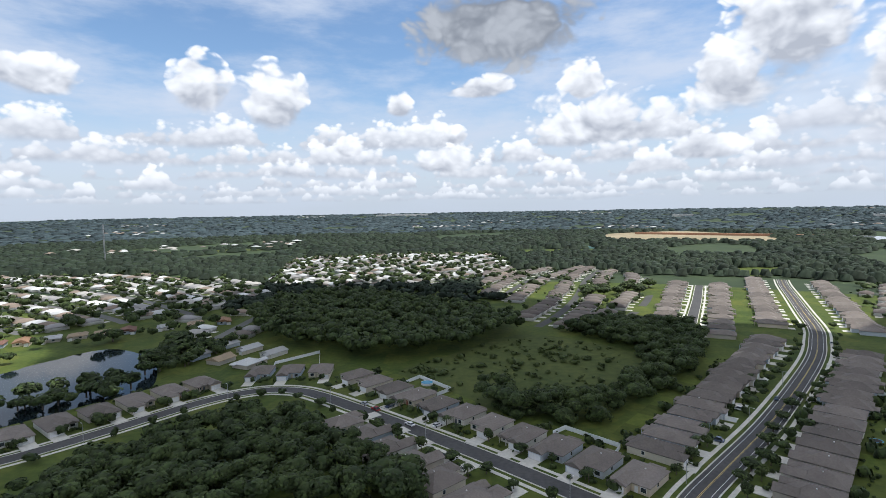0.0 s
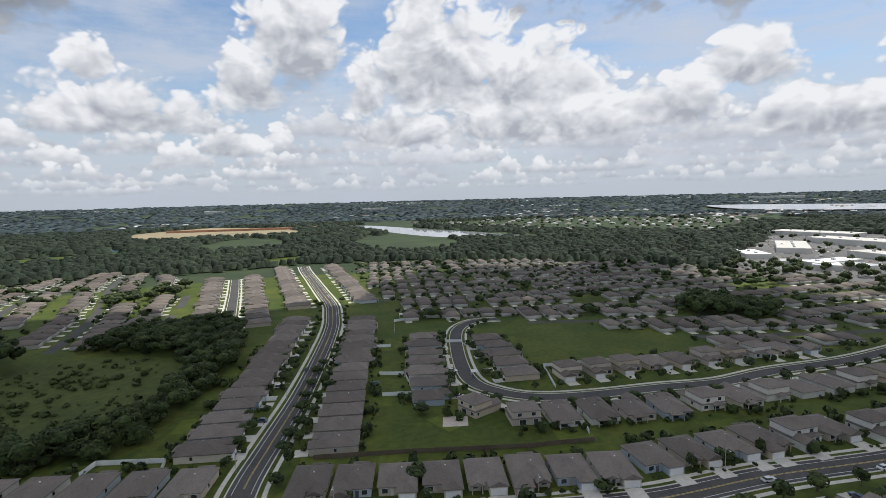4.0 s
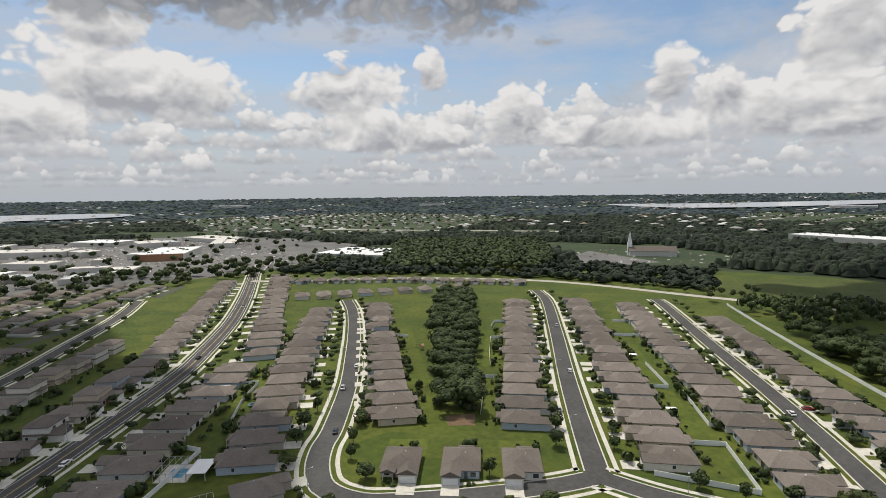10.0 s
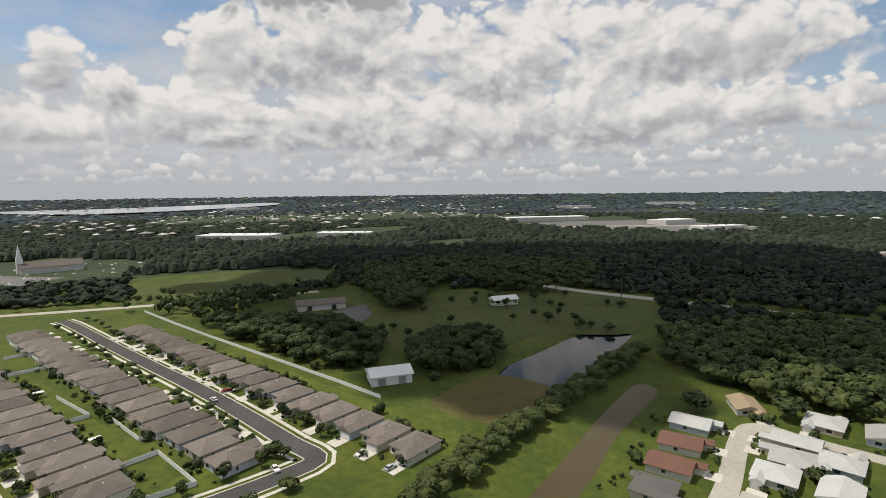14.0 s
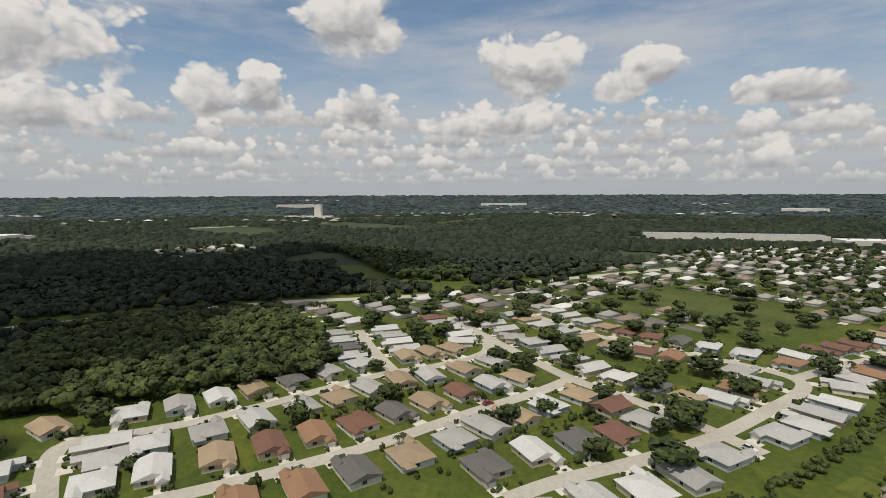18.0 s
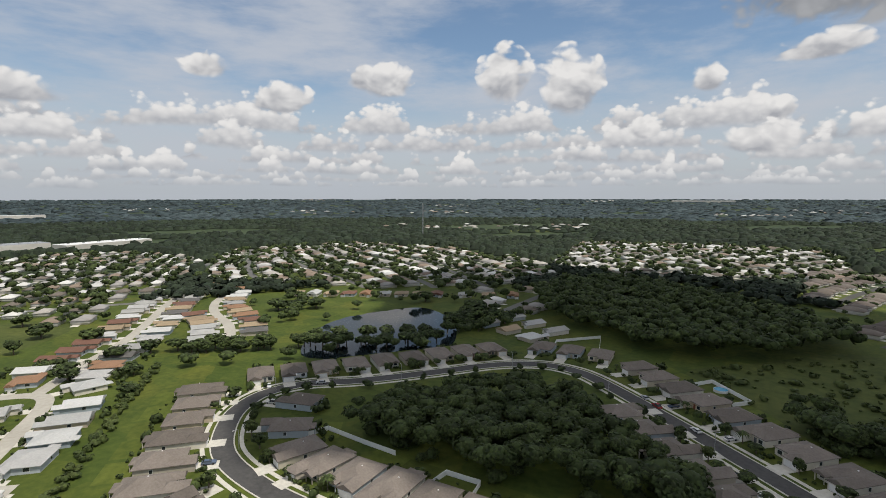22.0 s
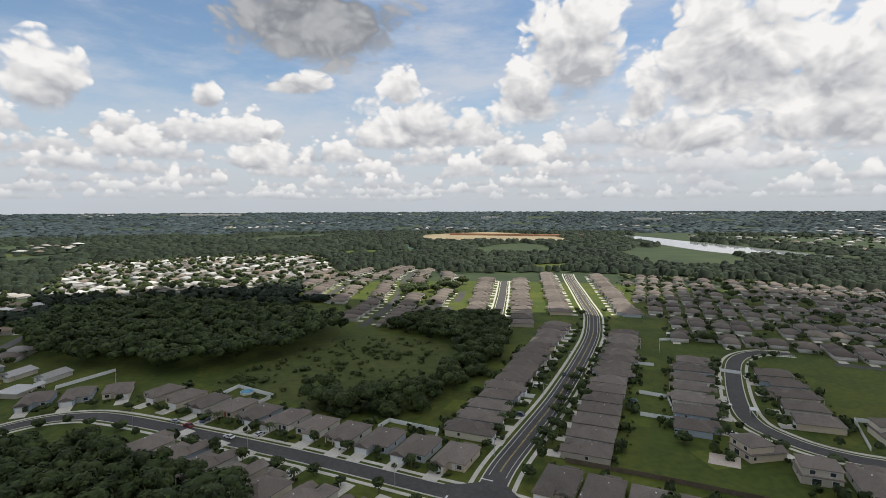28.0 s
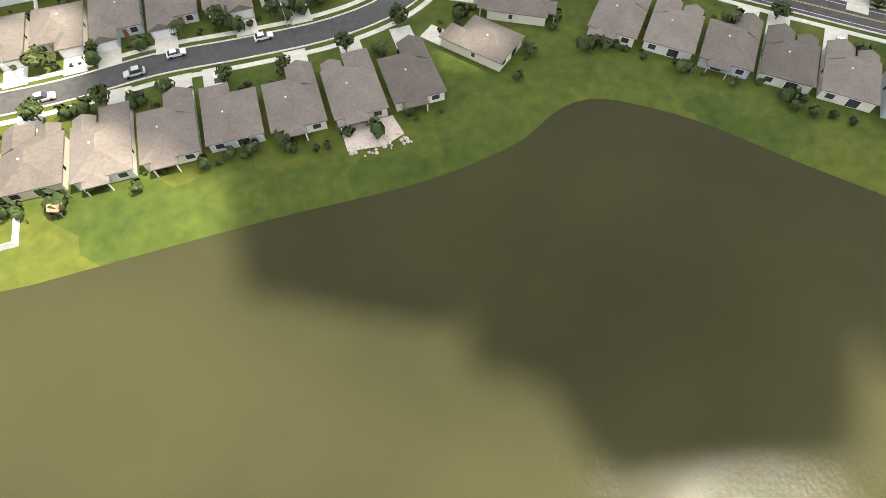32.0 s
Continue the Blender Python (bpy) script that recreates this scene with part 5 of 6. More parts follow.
for nm, (poly, spread) in TOWNS.items():
    xs, ys = [p[0] for p in poly], [p[1] for p in poly]
    turn = {"town_east": -0.72, "town_north": 1.08, "village_far": 0.85}.get(nm, RNG.uniform(0, 3))
    c, s = math.cos(turn), math.sin(turn)
    cx, cy = (min(xs) + max(xs)) / 2, (min(ys) + max(ys)) / 2
    half = math.hypot(max(xs) - min(xs), max(ys) - min(ys)) / 2
    w, d = 14.2 * spread, 58 * spread
    brown = nm in ("town_east", "town_north")
    for i in range(int(-half / w), int(half / w) + 1):
        for j in range(int(-half / d), int(half / d) + 1):
            bend = 14 * math.sin(i * w * 0.011 + j)
            x, y = cx + c * i * w - s * (j * d + bend), cy + s * i * w + c * (j * d + bend)
            if spread < 1.5 and inside((x, y), poly) and road_clear((x, y), "", 6) and not any(inside((x, y), q[0]) for q in WOODS.values()) and not any(inside((x, y), f[0]) for f in FIELDS.values()):
                town_streets.append((x, y, 0, spread * 1.02, 1.0, turn + math.atan(14 * 0.011 * math.cos(i * w * 0.011 + j)), brown))
            for k in (-0.31, 0.31):
                u, v = i * w + RNG.uniform(-1, 1), (j + k) * d + RNG.uniform(-1.5, 1.5)
                x, y = cx + c * u - s * (v + bend), cy + s * u + c * (v + bend)
                if not inside((x, y), poly) or any(math.hypot(x - a, y - b) < 15 for a, b in PLACED[-400:]) and spread < 1.5:
                    continue
                if not road_clear((x, y), "", 9) or any(inside((x, y), q[0]) for q in WOODS.values()) or any(inside((x, y), f[0]) for f in FIELDS.values()):
                    continue
                if RNG.random() < 0.08 * spread:
                    town_trees.append((x, y, 5, RNG.uniform(4, 7), 6, RNG.uniform(0, 6)))
                    continue
                town_spots.append((x, y, rise(math.hypot(x, y)), RNG.uniform(0.85, 1.05), 1.0, turn + (math.pi if k < 0 else 0), brown))
                for _ in range(4 if brown else 3):
                    if RNG.random() < 0.75:
                        r = RNG.uniform(1.2, 3.2) if brown else RNG.uniform(1.8, 5.2)
                        town_trees.append((x + RNG.uniform(-9, 9), y + RNG.choice((-1, 1)) * RNG.uniform(9, 15), r * 1.1, r, r * 1.3, RNG.uniform(0, 6)))
for brown in (True, False):
    spots = [q[:6] for q in town_spots if q[6] == brown]
    scatter("far_houses", [SMALL_WALL], spots, TILT_WALL, "pale walls of hundreds of distant houses", "houses")
    scatter("far_roofs", [SMALL_ROOF], spots, FAR_BROWN if brown else FAR_ROOF, "brown shingle roofs of distant houses" if brown else "grey and pale roofs of hundreds of distant bungalows", "houses")
    scatter("far_streets", [STREET_PIECE], [q[:6] for q in town_streets if q[6] == brown], ASPHALT if brown else PARKING, "streets between the distant houses", "streets")
scatter("far_driveways", [DRIVE_PIECE], [q[:6] for q in town_spots], CONCRETE, "pale driveways before the distant houses", "driveways")
scatter("town_trees", LOW_CROWNS, town_trees, LEAF, "garden trees among the distant houses")

big_box_later = []
R1 = np.random.RandomState(11)
blocked = [t[0] for t in TOWNS.values()] + CLEARINGS + [w[0] for w in WOODS.values()] + [f[0] for f in FIELDS.values()]
CORE = [(-330, 420), (-180, 470), (-120, 590), (-20, 530), (60, 460), (90, 720), (420, 610), (560, 440), (600, -170), (420, -360), (240, -450), (60, -480), (-120, -455), (-215, -380), (-170, -290), (-215, -160), (-370, -225), (-400, -60), (-460, 160)]


def forest(n, r0, r1, rad, height, bases, name, open_share=0.0, mat=SHADED_FAR_LEAF):
    a = R1.uniform(0, 2 * math.pi, n)
    r = np.sqrt(R1.uniform(r0 * r0, r1 * r1, n))
    x, y = r * np.cos(a), r * np.sin(a)
    ok = ~inside_np(x, y, CORE)
    for poly in blocked:
        ok &= ~inside_np(x, y, poly)
    for k in ("highway", "boundary_road", "avenue_east", "interstate"):
        ln = [tuple(p) for p in LINES[k][::6]]
        ok &= edge_distance(x, y, ln, False) > (13 if k == "highway" else 14)
    if open_share:
        g_ = np.sin(x * 0.0051 + 1.3) * np.sin(y * 0.0043 + x * 0.0017) + 0.5 * np.sin(x * 0.013 - y * 0.011)
        ok &= g_ < np.quantile(g_, 1 - open_share)
    x, y = x[ok], y[ok]
    z = np.array([rise(q) for q in np.hypot(x, y)])
    rr = rad * R1.uniform(0.7, 1.3, len(x))
    h = height * R1.uniform(0.7, 1.15, len(x))
    scatter(name, bases, np.stack([x, y, z + h * 0.35, rr, h * 0.65, R1.uniform(0, 6.3, len(x))], 1), mat, "distant dark green woodland canopy out to the skyline, haze in its colour")


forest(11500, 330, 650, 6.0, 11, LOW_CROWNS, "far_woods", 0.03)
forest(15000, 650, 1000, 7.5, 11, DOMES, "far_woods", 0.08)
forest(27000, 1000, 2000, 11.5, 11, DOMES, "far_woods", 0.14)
forest(30000, 2000, 4880, 26, 9, DOMES, "far_woods", 0.06, FAR_HAZED)
sp = []
for _ in range(90):
    az_, dist = RNG.choice((RNG.uniform(35, 200), RNG.uniform(0, 360))), RNG.uniform(1300, 4600)
    for _ in range(RNG.randrange(6, 18)):
        x = dist * math.sin(radians(az_)) + RNG.uniform(-150, 150)
        y = dist * math.cos(radians(az_)) + RNG.uniform(-150, 150)
        sp.append((x, y, rise(math.hypot(x, y)) + 6, RNG.uniform(0.7, 1.6), RNG.uniform(1.0, 1.5), RNG.uniform(0, 6)))
scatter("scattered_roofs", [SMALL_ROOF], sp, FAR_ROOF, "pale roofs clustered in the far woods", "houses")
for x, y, w in ((2200, 2500, 160), (1500, 3200, 120), (3300, -900, 220), (2600, -1900, 160), (-1500, -2600, 240), (-2600, -1500, 200), (-3000, -400, 260), (-2400, 900, 160), (-300, 4300, 420), (3900, 600, 300), (700, -2700, 160), (-900, -2400, 160)):
    big_box_later.append((x, y, w))


# ---------------------------------------------------------------- large far buildings
def big_box(x, y, w, d, h, turn, label="long pale flat-roofed warehouse in fields", wall=TILT_WALL, roof=METAL_ROOF, name="warehouse"):
    b = thing(name, pose(x, y, rise(math.hypot(x, y)), 0, 0, turn), label, "building")
    part("wall", Shape().box(-w / 2, w / 2, -d / 2, d / 2, -1, h), wall, b)
    r = Shape().box(-w / 2 + 0.5, w / 2 - 0.5, -d / 2 + 0.5, d / 2 - 0.5, h, h + 0.25)
    rf = part("roof", r, roof, b, "white membrane roof")
    for i in range(int(w / 25) if math.hypot(x, y) < 1300 else 0):
        part("roof_unit", Shape().box(-w / 2 + 12 + i * 25, -w / 2 + 15 + i * 25, -2, 1, h + 0.25, h + 1.8), STEEL, rf, "grey roof unit")
    return b


polygon("parking_lot", smooth_line([(600, -130), (640, 150), (900, 190), (1240, 190), (1230, -290), (830, -430), (690, -340)], 20, True), 0.05, PARKING, "worn grey car park round the shopping centre", category="car park")
polygon("shade_houses", [(290, 1110), (420, 1090), (450, 1170), (300, 1190)], 0.3, NURSERY, "teal shade netting over a plant nursery", category="nursery")
polygon("club_lot", [(16, -410), (40, -384), (36, -342), (22, -334), (10, -372)], 0.06, PARKING, "grey asphalt car park beside the clubhouse", category="car park")
polygon("church_lot", [(463, -580), (485, -640), (345, -600), (375, -495)], 0.05, PARKING, "grey church car park with lawn islands", category="car park")
polygon("depot_yard", smooth_line([(-330, -1250), (-480, -1440), (-800, -1400), (-820, -1000), (-560, -980)], 20, True), 0.05, PARKING, "pale depot yards", category="car park")
big_box(648, -348, 100, 84, 9, 32, "huge white-roofed superstore beside woods")
big_box(850, -140, 110, 60, 9, -25, "shopping centre with white roof and red-brown front")
part("shop_front", Shape().box(-56, -55, -30, 30, 0, 10), BRICK_DUST, bpy.data.objects["warehouse.001"], "red-brown brick shop front")
for bx, by, bw, bd, bt in ((1010, 40, 150, 50, 60), (1100, -260, 120, 60, 20), (720, 60, 70, 24, -30), (900, 120, 120, 40, 10), (1150, -80, 90, 60, 40), (980, -250, 100, 40, -20), (1180, 120, 140, 50, 70), (780, 150, 60, 30, 30), (1060, -140, 60, 40, 0), (690, -60, 50, 30, -25), (830, 20, 60, 30, 50), (950, -40, 40, 30, 20)):
    big_box(bx, by, bw, bd, RNG.uniform(6, 9), bt, "flat tan and white shop building among car parks", roof=RNG.choice((TILT_WALL, METAL_ROOF, TILT_WALL)), name="shop_building")
SHOPS = random.Random(21)
for i in range(9):
    big_box(SHOPS.uniform(620, 1180), SHOPS.uniform(-260, 170), SHOPS.uniform(22, 48), SHOPS.uniform(16, 30), SHOPS.uniform(5, 8), SHOPS.choice((-25, 65, 10)), "low flat-roofed shop in the car park", roof=SHOPS.choice((TILT_WALL, METAL_ROOF, STEEL)), name="shop_building")
lot_trees = []
for i in range(430):
    x, y = RNG.uniform(590, 1250), RNG.uniform(-420, 230)
    if RNG.random() < 0.5:
        x = RNG.uniform(560, 700)
        y = RNG.uniform(-330, 160)
    r = RNG.uniform(2.5, 5.5)
    lot_trees.append((x, y, r * 1.2, r, r * 1.4, RNG.uniform(0, 6)))
scatter("car_park_trees", SMALL_CROWNS, lot_trees, LEAF, "trees dotted through the car parks")
lot_cars = [(RNG.uniform(640, 1200), RNG.uniform(-300, 180), 0.0, RNG.uniform(0.7, 1.0), 0.5, RNG.choice((0.4, 1.97))) for _ in range(900)]
lot_cars += [(RNG.uniform(300, 480), RNG.uniform(-720, -560), 0.0, 0.8, 0.5, 0.6) for _ in range(60)]
scatter("far_cars", [(np.array([(-2.3, -0.9, 0.3), (2.3, -0.9, 0.3), (2.3, 0.9, 0.3), (-2.3, 0.9, 0.3), (-1.5, -0.8, 2.8), (1.2, -0.8, 2.8), (1.2, 0.8, 2.8), (-1.5, 0.8, 2.8)]),
                      np.array([(0, 1, 5), (0, 5, 4), (1, 2, 6), (1, 6, 5), (2, 3, 7), (2, 7, 6), (3, 0, 4), (3, 4, 7), (4, 5, 6), (4, 6, 7)]))], lot_cars, FAR_ROOF, "many tiny parked cars", "cars")
big_box(285, -1065, 150, 60, 9, -10)
big_box(80, -1090, 110, 40, 8, -12, "low white-roofed warehouse beside fields")
big_box(-480, -1510, 250, 60, 12, 5, "long white distribution warehouse")
big_box(-740, -1270, 110, 60, 12, 20, "pale industrial block beside dark woods")
big_box(-720, -1050, 120, 40, 10, 10, "pale industrial block beside dark woods")
big_box(-1055, 280, 300, 45, 9, 88, "long grey-roofed storage sheds", roof=STEEL)
big_box(-985, 495, 150, 40, 8, 95, "bright white warehouse beside the village")
big_box(-1600, -870, 160, 40, 10, 100, "low white plant buildings in woods")
big_box(-1618, -846, 22, 22, 48, 10, "tall pale industrial tower above woods", name="tower_block")
big_box(820, 1500, 500, 14, 6, -40, "rows of red-brown unfinished houses", wall=BRICK_DUST, roof=BRICK_DUST, name="building_site")


for x, y, w in big_box_later:
    big_box(x, y, w, 40, 16, math.degrees(math.atan2(y, x)) + 90, "long white building on the far skyline")


def church():
    b = thing("church", pose(392, -655, 0, 0, 0, 40), "pale church with a brown roof and white steeple", "church")
    part("wall", Shape().box(-30, 30, -12, 12, 0, 7), TILT_WALL, b)
    part("roof", Shape().hip(-30, 30, -12, 12, 7, 6, 1.0, True), SHINGLE, b)
    st = Shape().box(26, 32, -3, 3, 0, 16)
    st.add([(26, -3, 16), (32, -3, 16), (32, 3, 16), (26, 3, 16), (29, 0, 34)], [(0, 1, 4), (1, 2, 4), (2, 3, 4), (3, 0, 4)])
    part("steeple", st, WHITE, b, "white pointed steeple")


church()
for x, y, w, d, lab, nm in ((-1, -236, 19, 13, "white metal barn with a low gable roof", "barn"), (50, -402, 36, 20, "large grey clubhouse with a gabled roof", "clubhouse"), (-92, -391, 20, 10, "open white park pavilion", "pavilion")):
    b = thing(nm, pose(x, y, 0, 0, 0, 12), lab, "building")
    if nm == "pavilion":
        for px_ in np.linspace(-w / 2 + 0.4, w / 2 - 0.4, 5):
            for py_ in (-d / 2 + 0.4, d / 2 - 0.4):
                part("post", Shape().box(px_ - 0.2, px_ + 0.2, py_ - 0.2, py_ + 0.2, 0, 4.5), WHITE, b, "white post")
        part("floor_slab", Shape().box(-w / 2, w / 2, -d / 2, d / 2, 0, 0.12), CONCRETE, b)
    else:
        part("wall", Shape().box(-w / 2, w / 2, -d / 2, d / 2, 0, 4.5), WHITE if nm == "barn" else TILT_WALL, b)
        for px_ in (-w / 4, w / 4):
            part("door", Shape().box(px_ - 1.8, px_ + 1.8, d / 2, d / 2 + 0.08, 0, 3.6), STEEL if nm == "barn" else GLASS, b, "wide door")
    part("roof", Shape().hip(-w / 2, w / 2, -d / 2, d / 2, 4.5, 2.6, 0.8, True), METAL_ROOF if nm != "clubhouse" else SHINGLE, b)
mast = Shape()
for i in range(3):
    a = i * 2.094
    mast.box(math.cos(a) * 0.9 - 0.25, math.cos(a) * 0.9 + 0.25, math.sin(a) * 0.9 - 0.25, math.sin(a) * 0.9 + 0.25, 0, 72)
for z in range(4, 72, 4):
    mast.box(-1.0, 1.0, -1.0, 1.0, z, z + 0.3)
solo("radio_mast", mast.mesh("radio_mast", STEEL), pose(-618, 968, 0), "thin steel lattice radio mast above woods", "mast")


# ---------------------------------------------------------------- fences
def extruded(profile, x0, x1):
    """One closed strip: a profile in y and z, drawn along x."""
    n = len(profile)
    return Shape().add([(x, y, z) for x in (x0, x1) for y, z in profile], [tuple(range(n)), tuple(range(2 * n - 1, n - 1, -1))] + [(i, n + i, n + (i + 1) % n, (i + 1) % n) for i in range(n)])


PANEL = extruded([(-0.03, 0.05), (-0.03, 1.72), (-0.06, 1.72), (-0.06, 1.82), (0.06, 1.82), (0.06, 1.72), (0.03, 1.72), (0.03, 0.05)], 0.0, 1.0).mesh("panel", VINYL)
# boards set by turns before and behind the rail
zig = [(i / 12 + e, (0.012 if i % 2 else -0.012)) for i in range(12) for e in (0.003, 0.080)]
ring_ = [(x, y - 0.02) for x, y in zig] + [(x, y + 0.02) for x, y in reversed(zig)]
BOARDS = Shape().add([(x, y, z) for z in (0.03, 1.8) for x, y in ring_], [tuple(range(47, -1, -1)), tuple(range(48, 96))] + [(i, (i + 1) % 48, 48 + (i + 1) % 48, 48 + i) for i in range(48)]).mesh("panel", WOOD)


def fence(points, label="white vinyl privacy fence round a back garden", group="garden fences", mesh=None):
    """Panels with their posts, from point to point."""
    f = thing("fence", pose(*points[0], 0), label, "fence", group)
    inv = Matrix.Translation((-points[0][0], -points[0][1], 0))
    for a, b in zip(points, points[1:]):
        l = math.dist(a, b)
        n = max(1, round(l / 2.44))
        ang_ = math.degrees(math.atan2(b[1] - a[1], b[0] - a[0]))
        for i in range(n):
            k = i / n
            p = part("panel", mesh or PANEL, VINYL, f)
            p.matrix_local = inv @ pose(a[0] + (b[0] - a[0]) * k, a[1] + (b[1] - a[1]) * k, 0, 0, 0, ang_) @ Matrix.Diagonal((l / n, 1, 1, 1))


fence([(181, -406), (142, -362), (103, -320), (57, -272), (22, -235), (3, -214)], "long white vinyl fence along the edge of the houses")
for pts in ([(83, -140), (58, -154), (78, -176), (88, -166)], [(-80, 71), (-80, 61), (-68, 61), (-68, 71)], [(-13, 130), (-13, 142), (-3, 145), (15, 128), (3, 125)], [(-80, 131), (-79, 139), (-67, 139), (-66, 131)],
            [(-136, 136), (-133, 144), (-114, 142), (-100, 141)], [(-94, 288), (-97, 302), (-76, 324), (-70, 296)], [(-20, 262), (-12, 272), (4, 252), (-4, 244)], [(42, 200), (48, 205), (64, 188), (60, 182)],
            [(228, 248), (250, 272), (262, 268)], [(150, 174), (160, 164), (176, 186), (168, 196)], [(205, 118), (228, 138), (262, 110), (290, 88)], [(172, 86), (186, 98)],
            [(205, -48), (222, -57), (240, -70), (246, -60)], [(162, -10), (187, -33), (200, -24)], [(150, -128), (166, -144), (180, -157), (176, -162)], [(190, -170), (204, -182), (228, -205), (223, -211)],
            [(111, -210), (89, -187), (80, -191), (84, -200)], [(143, -233), (118, -211), (126, -204)], [(224, -328), (172, -278), (185, -267)], [(246, -222), (256, -234), (250, -240)], [(150, -262), (134, -246)], [(196, -306), (206, -296)],
            [(262, -146), (272, -162), (262, -168)], [(300, -110), (310, -130)], [(255, -78), (262, -92)], [(238, 200), (232, 208)], [(196, 236), (206, 228)], [(118, 208), (108, 216), (116, 226)], [(140, 236), (132, 244), (138, 252)]):
    fence(pts)
for pts in ([(97, 150), (121, 127), (149, 98), (168, 82)], [(121, 127), (114, 120)], [(139, 109), (131, 101)], [(149, 98), (141, 91)]):
    fence(pts, "dark weathered wooden board fence behind gardens", "wooden fences", BOARDS)


# ---------------------------------------------------------------- garden things
def slab(name, pts, z, mat, label):
    return polygon(name, pts, z, mat, label, category="paving")


slab("patio", [(-2, 70), (10, 70), (11, 64), (6, 62), (-2, 63)], 0.16, PATIO, "unfinished pinkish stone patio with rubble behind a house")
rub = []
for i in range(34):
    rub.append((RNG.uniform(-2, 12), RNG.uniform(60.5, 64.5), 0.2, RNG.uniform(0.25, 0.7), RNG.uniform(0.2, 0.5), RNG.uniform(0, 6)))
scatter("rubble", DOMES, rub, PATIO, "heaps of pinkish stone rubble on grass", "rubble")
slab("pool_terrace", [(143, 132), (150, 138), (157, 131), (150, 125)], 0.15, PATIO, "pale curved patio behind a house")
slab("mulch_bed", [(152, -127), (158, -116), (150, -112), (144, -120)], 0.05, MULCH, "brown bare earth under the tree strip's end")


def pool_cage(x, y, w, d, turn, label="screened pool enclosure with dark frame"):
    c = thing("pool_cage", pose(x, y, 0, 0, 0, turn), label, "pool cage", "pool cages")
    part("deck", Shape().box(-w / 2, w / 2, -d / 2, d / 2, 0, 0.12), CONCRETE, c)
    part("pool", Shape().box(-w / 4, w / 4, -d / 4, d / 4, 0.121, 0.13), POOL, c, "blue pool water")
    for i in range(6):
        u = -w / 2 + w * i / 5
        part("rib", Shape().box(u - 0.05, u + 0.05, -d / 2, d / 2, 2.75, 2.85).box(u - 0.05, u + 0.05, -d / 2, -d / 2 + 0.1, 0.12, 2.75).box(u - 0.05, u + 0.05, d / 2 - 0.1, d / 2, 0.12, 2.75), STEEL if turn else WOOD, c)
    for v in (-d / 2, 0, d / 2):
        part("purlin", Shape().box(-w / 2, w / 2, v - 0.05, v + 0.05, 2.86, 2.94), STEEL if turn else WOOD, c)


pool_cage(177, -24, 10, 11, 55)
pool_cage(151, -24, 9, 7, 80)
pool_cage(6, 140, 9, 7, 140, "small screened pool enclosure behind a house")
b = thing("round_pool", pose(-8, 262, 0), "round blue above-ground pool on grass", "pool")
part("rim", Shape().add([(math.cos(a) * 3, math.sin(a) * 3, z) for z in (0, 1.2) for a in np.arange(14) * math.pi / 7], [(i, (i + 1) % 14, 14 + (i + 1) % 14, 14 + i) for i in range(14)]), WHITE, b)
part("water", Shape().add([(math.cos(a) * 2.95, math.sin(a) * 2.95, 1.1) for a in np.arange(14) * math.pi / 7], [tuple(range(14))]), POOL, b)


# white stop bars at the crossroads
for x, y, w, turn in ((66.5, 148.5, 4.2, -45), (71.5, 129.0, 4.6, 45), (50.0, 143.0, 3.4, 45), (53.0, 129.0, 3.4, -45)):
    solo("stop_bar", Shape().box(-w / 2, w / 2, -0.3, 0.3, 0.0, 0.012).mesh("stop_bar", PAINT_WHITE), pose(x, y, 0.196, 0, 0, turn), "white painted stop bar on asphalt", "road marking", kind="structure")


def trampoline(x, y):
    b = thing("trampoline", pose(x, y, 0), "round black trampoline on a lawn", "trampoline")
    ring = [(math.cos(a), math.sin(a)) for a in np.arange(16) * math.pi / 8]
    part("mat", Shape().add([(u * 1.7, v * 1.7, 0.8) for u, v in ring], [tuple(range(16))]), RUBBER, b)
    part("rim", Shape().add([(u * r_, v * r_, 0.83) for r_ in (1.7, 2.1) for u, v in ring], [(i, 16 + i, 16 + (i + 1) % 16, (i + 1) % 16) for i in range(16)]), POOL, b, "blue padded rim")
    for u, v in ring[::4]:
        part("leg", Shape().box(u * 1.9 - 0.04, u * 1.9 + 0.04, v * 1.9 - 0.04, v * 1.9 + 0.04, 0, 0.82), STEEL, b)


trampoline(158, 188)
trampoline(216, -60)


def awning(x, y, w, d, turn):
    b = thing("patio_awning", pose(x, y, 0, 0, 0, turn), "white ribbed metal patio roof on posts", "awning", "patio awnings")
    part("roof", Shape().box(-w / 2, w / 2, -d / 2, d / 2, 2.5, 2.6), METAL_ROOF, b)
    for i in range(6):
        u = -w / 2 + w * (i + 0.5) / 6
        part("rib", Shape().box(u - 0.05, u + 0.05, -d / 2, d / 2, 2.6, 2.68), WHITE, b)
    for u in (-w / 2 + 0.2, w / 2 - 0.2):
        for v in (-d / 2 + 0.2, d / 2 - 0.2):
            part("post", Shape().box(u - 0.06, u + 0.06, v - 0.06, v + 0.06, 0, 2.5), WHITE, b)


for x, y, w, d, turn in ((172, -30, 6, 9, 55), (240, -55, 4, 3, 60), (221, -71, 4, 3, 60), (264, 278, 4, 4, 45), (-186, 176, 5, 4, 50), (196, 158, 4, 3, 45), (103, -186, 4, 3, 45), (152, -236, 4, 3, 45)):
    awning(x, y, w, d, turn)


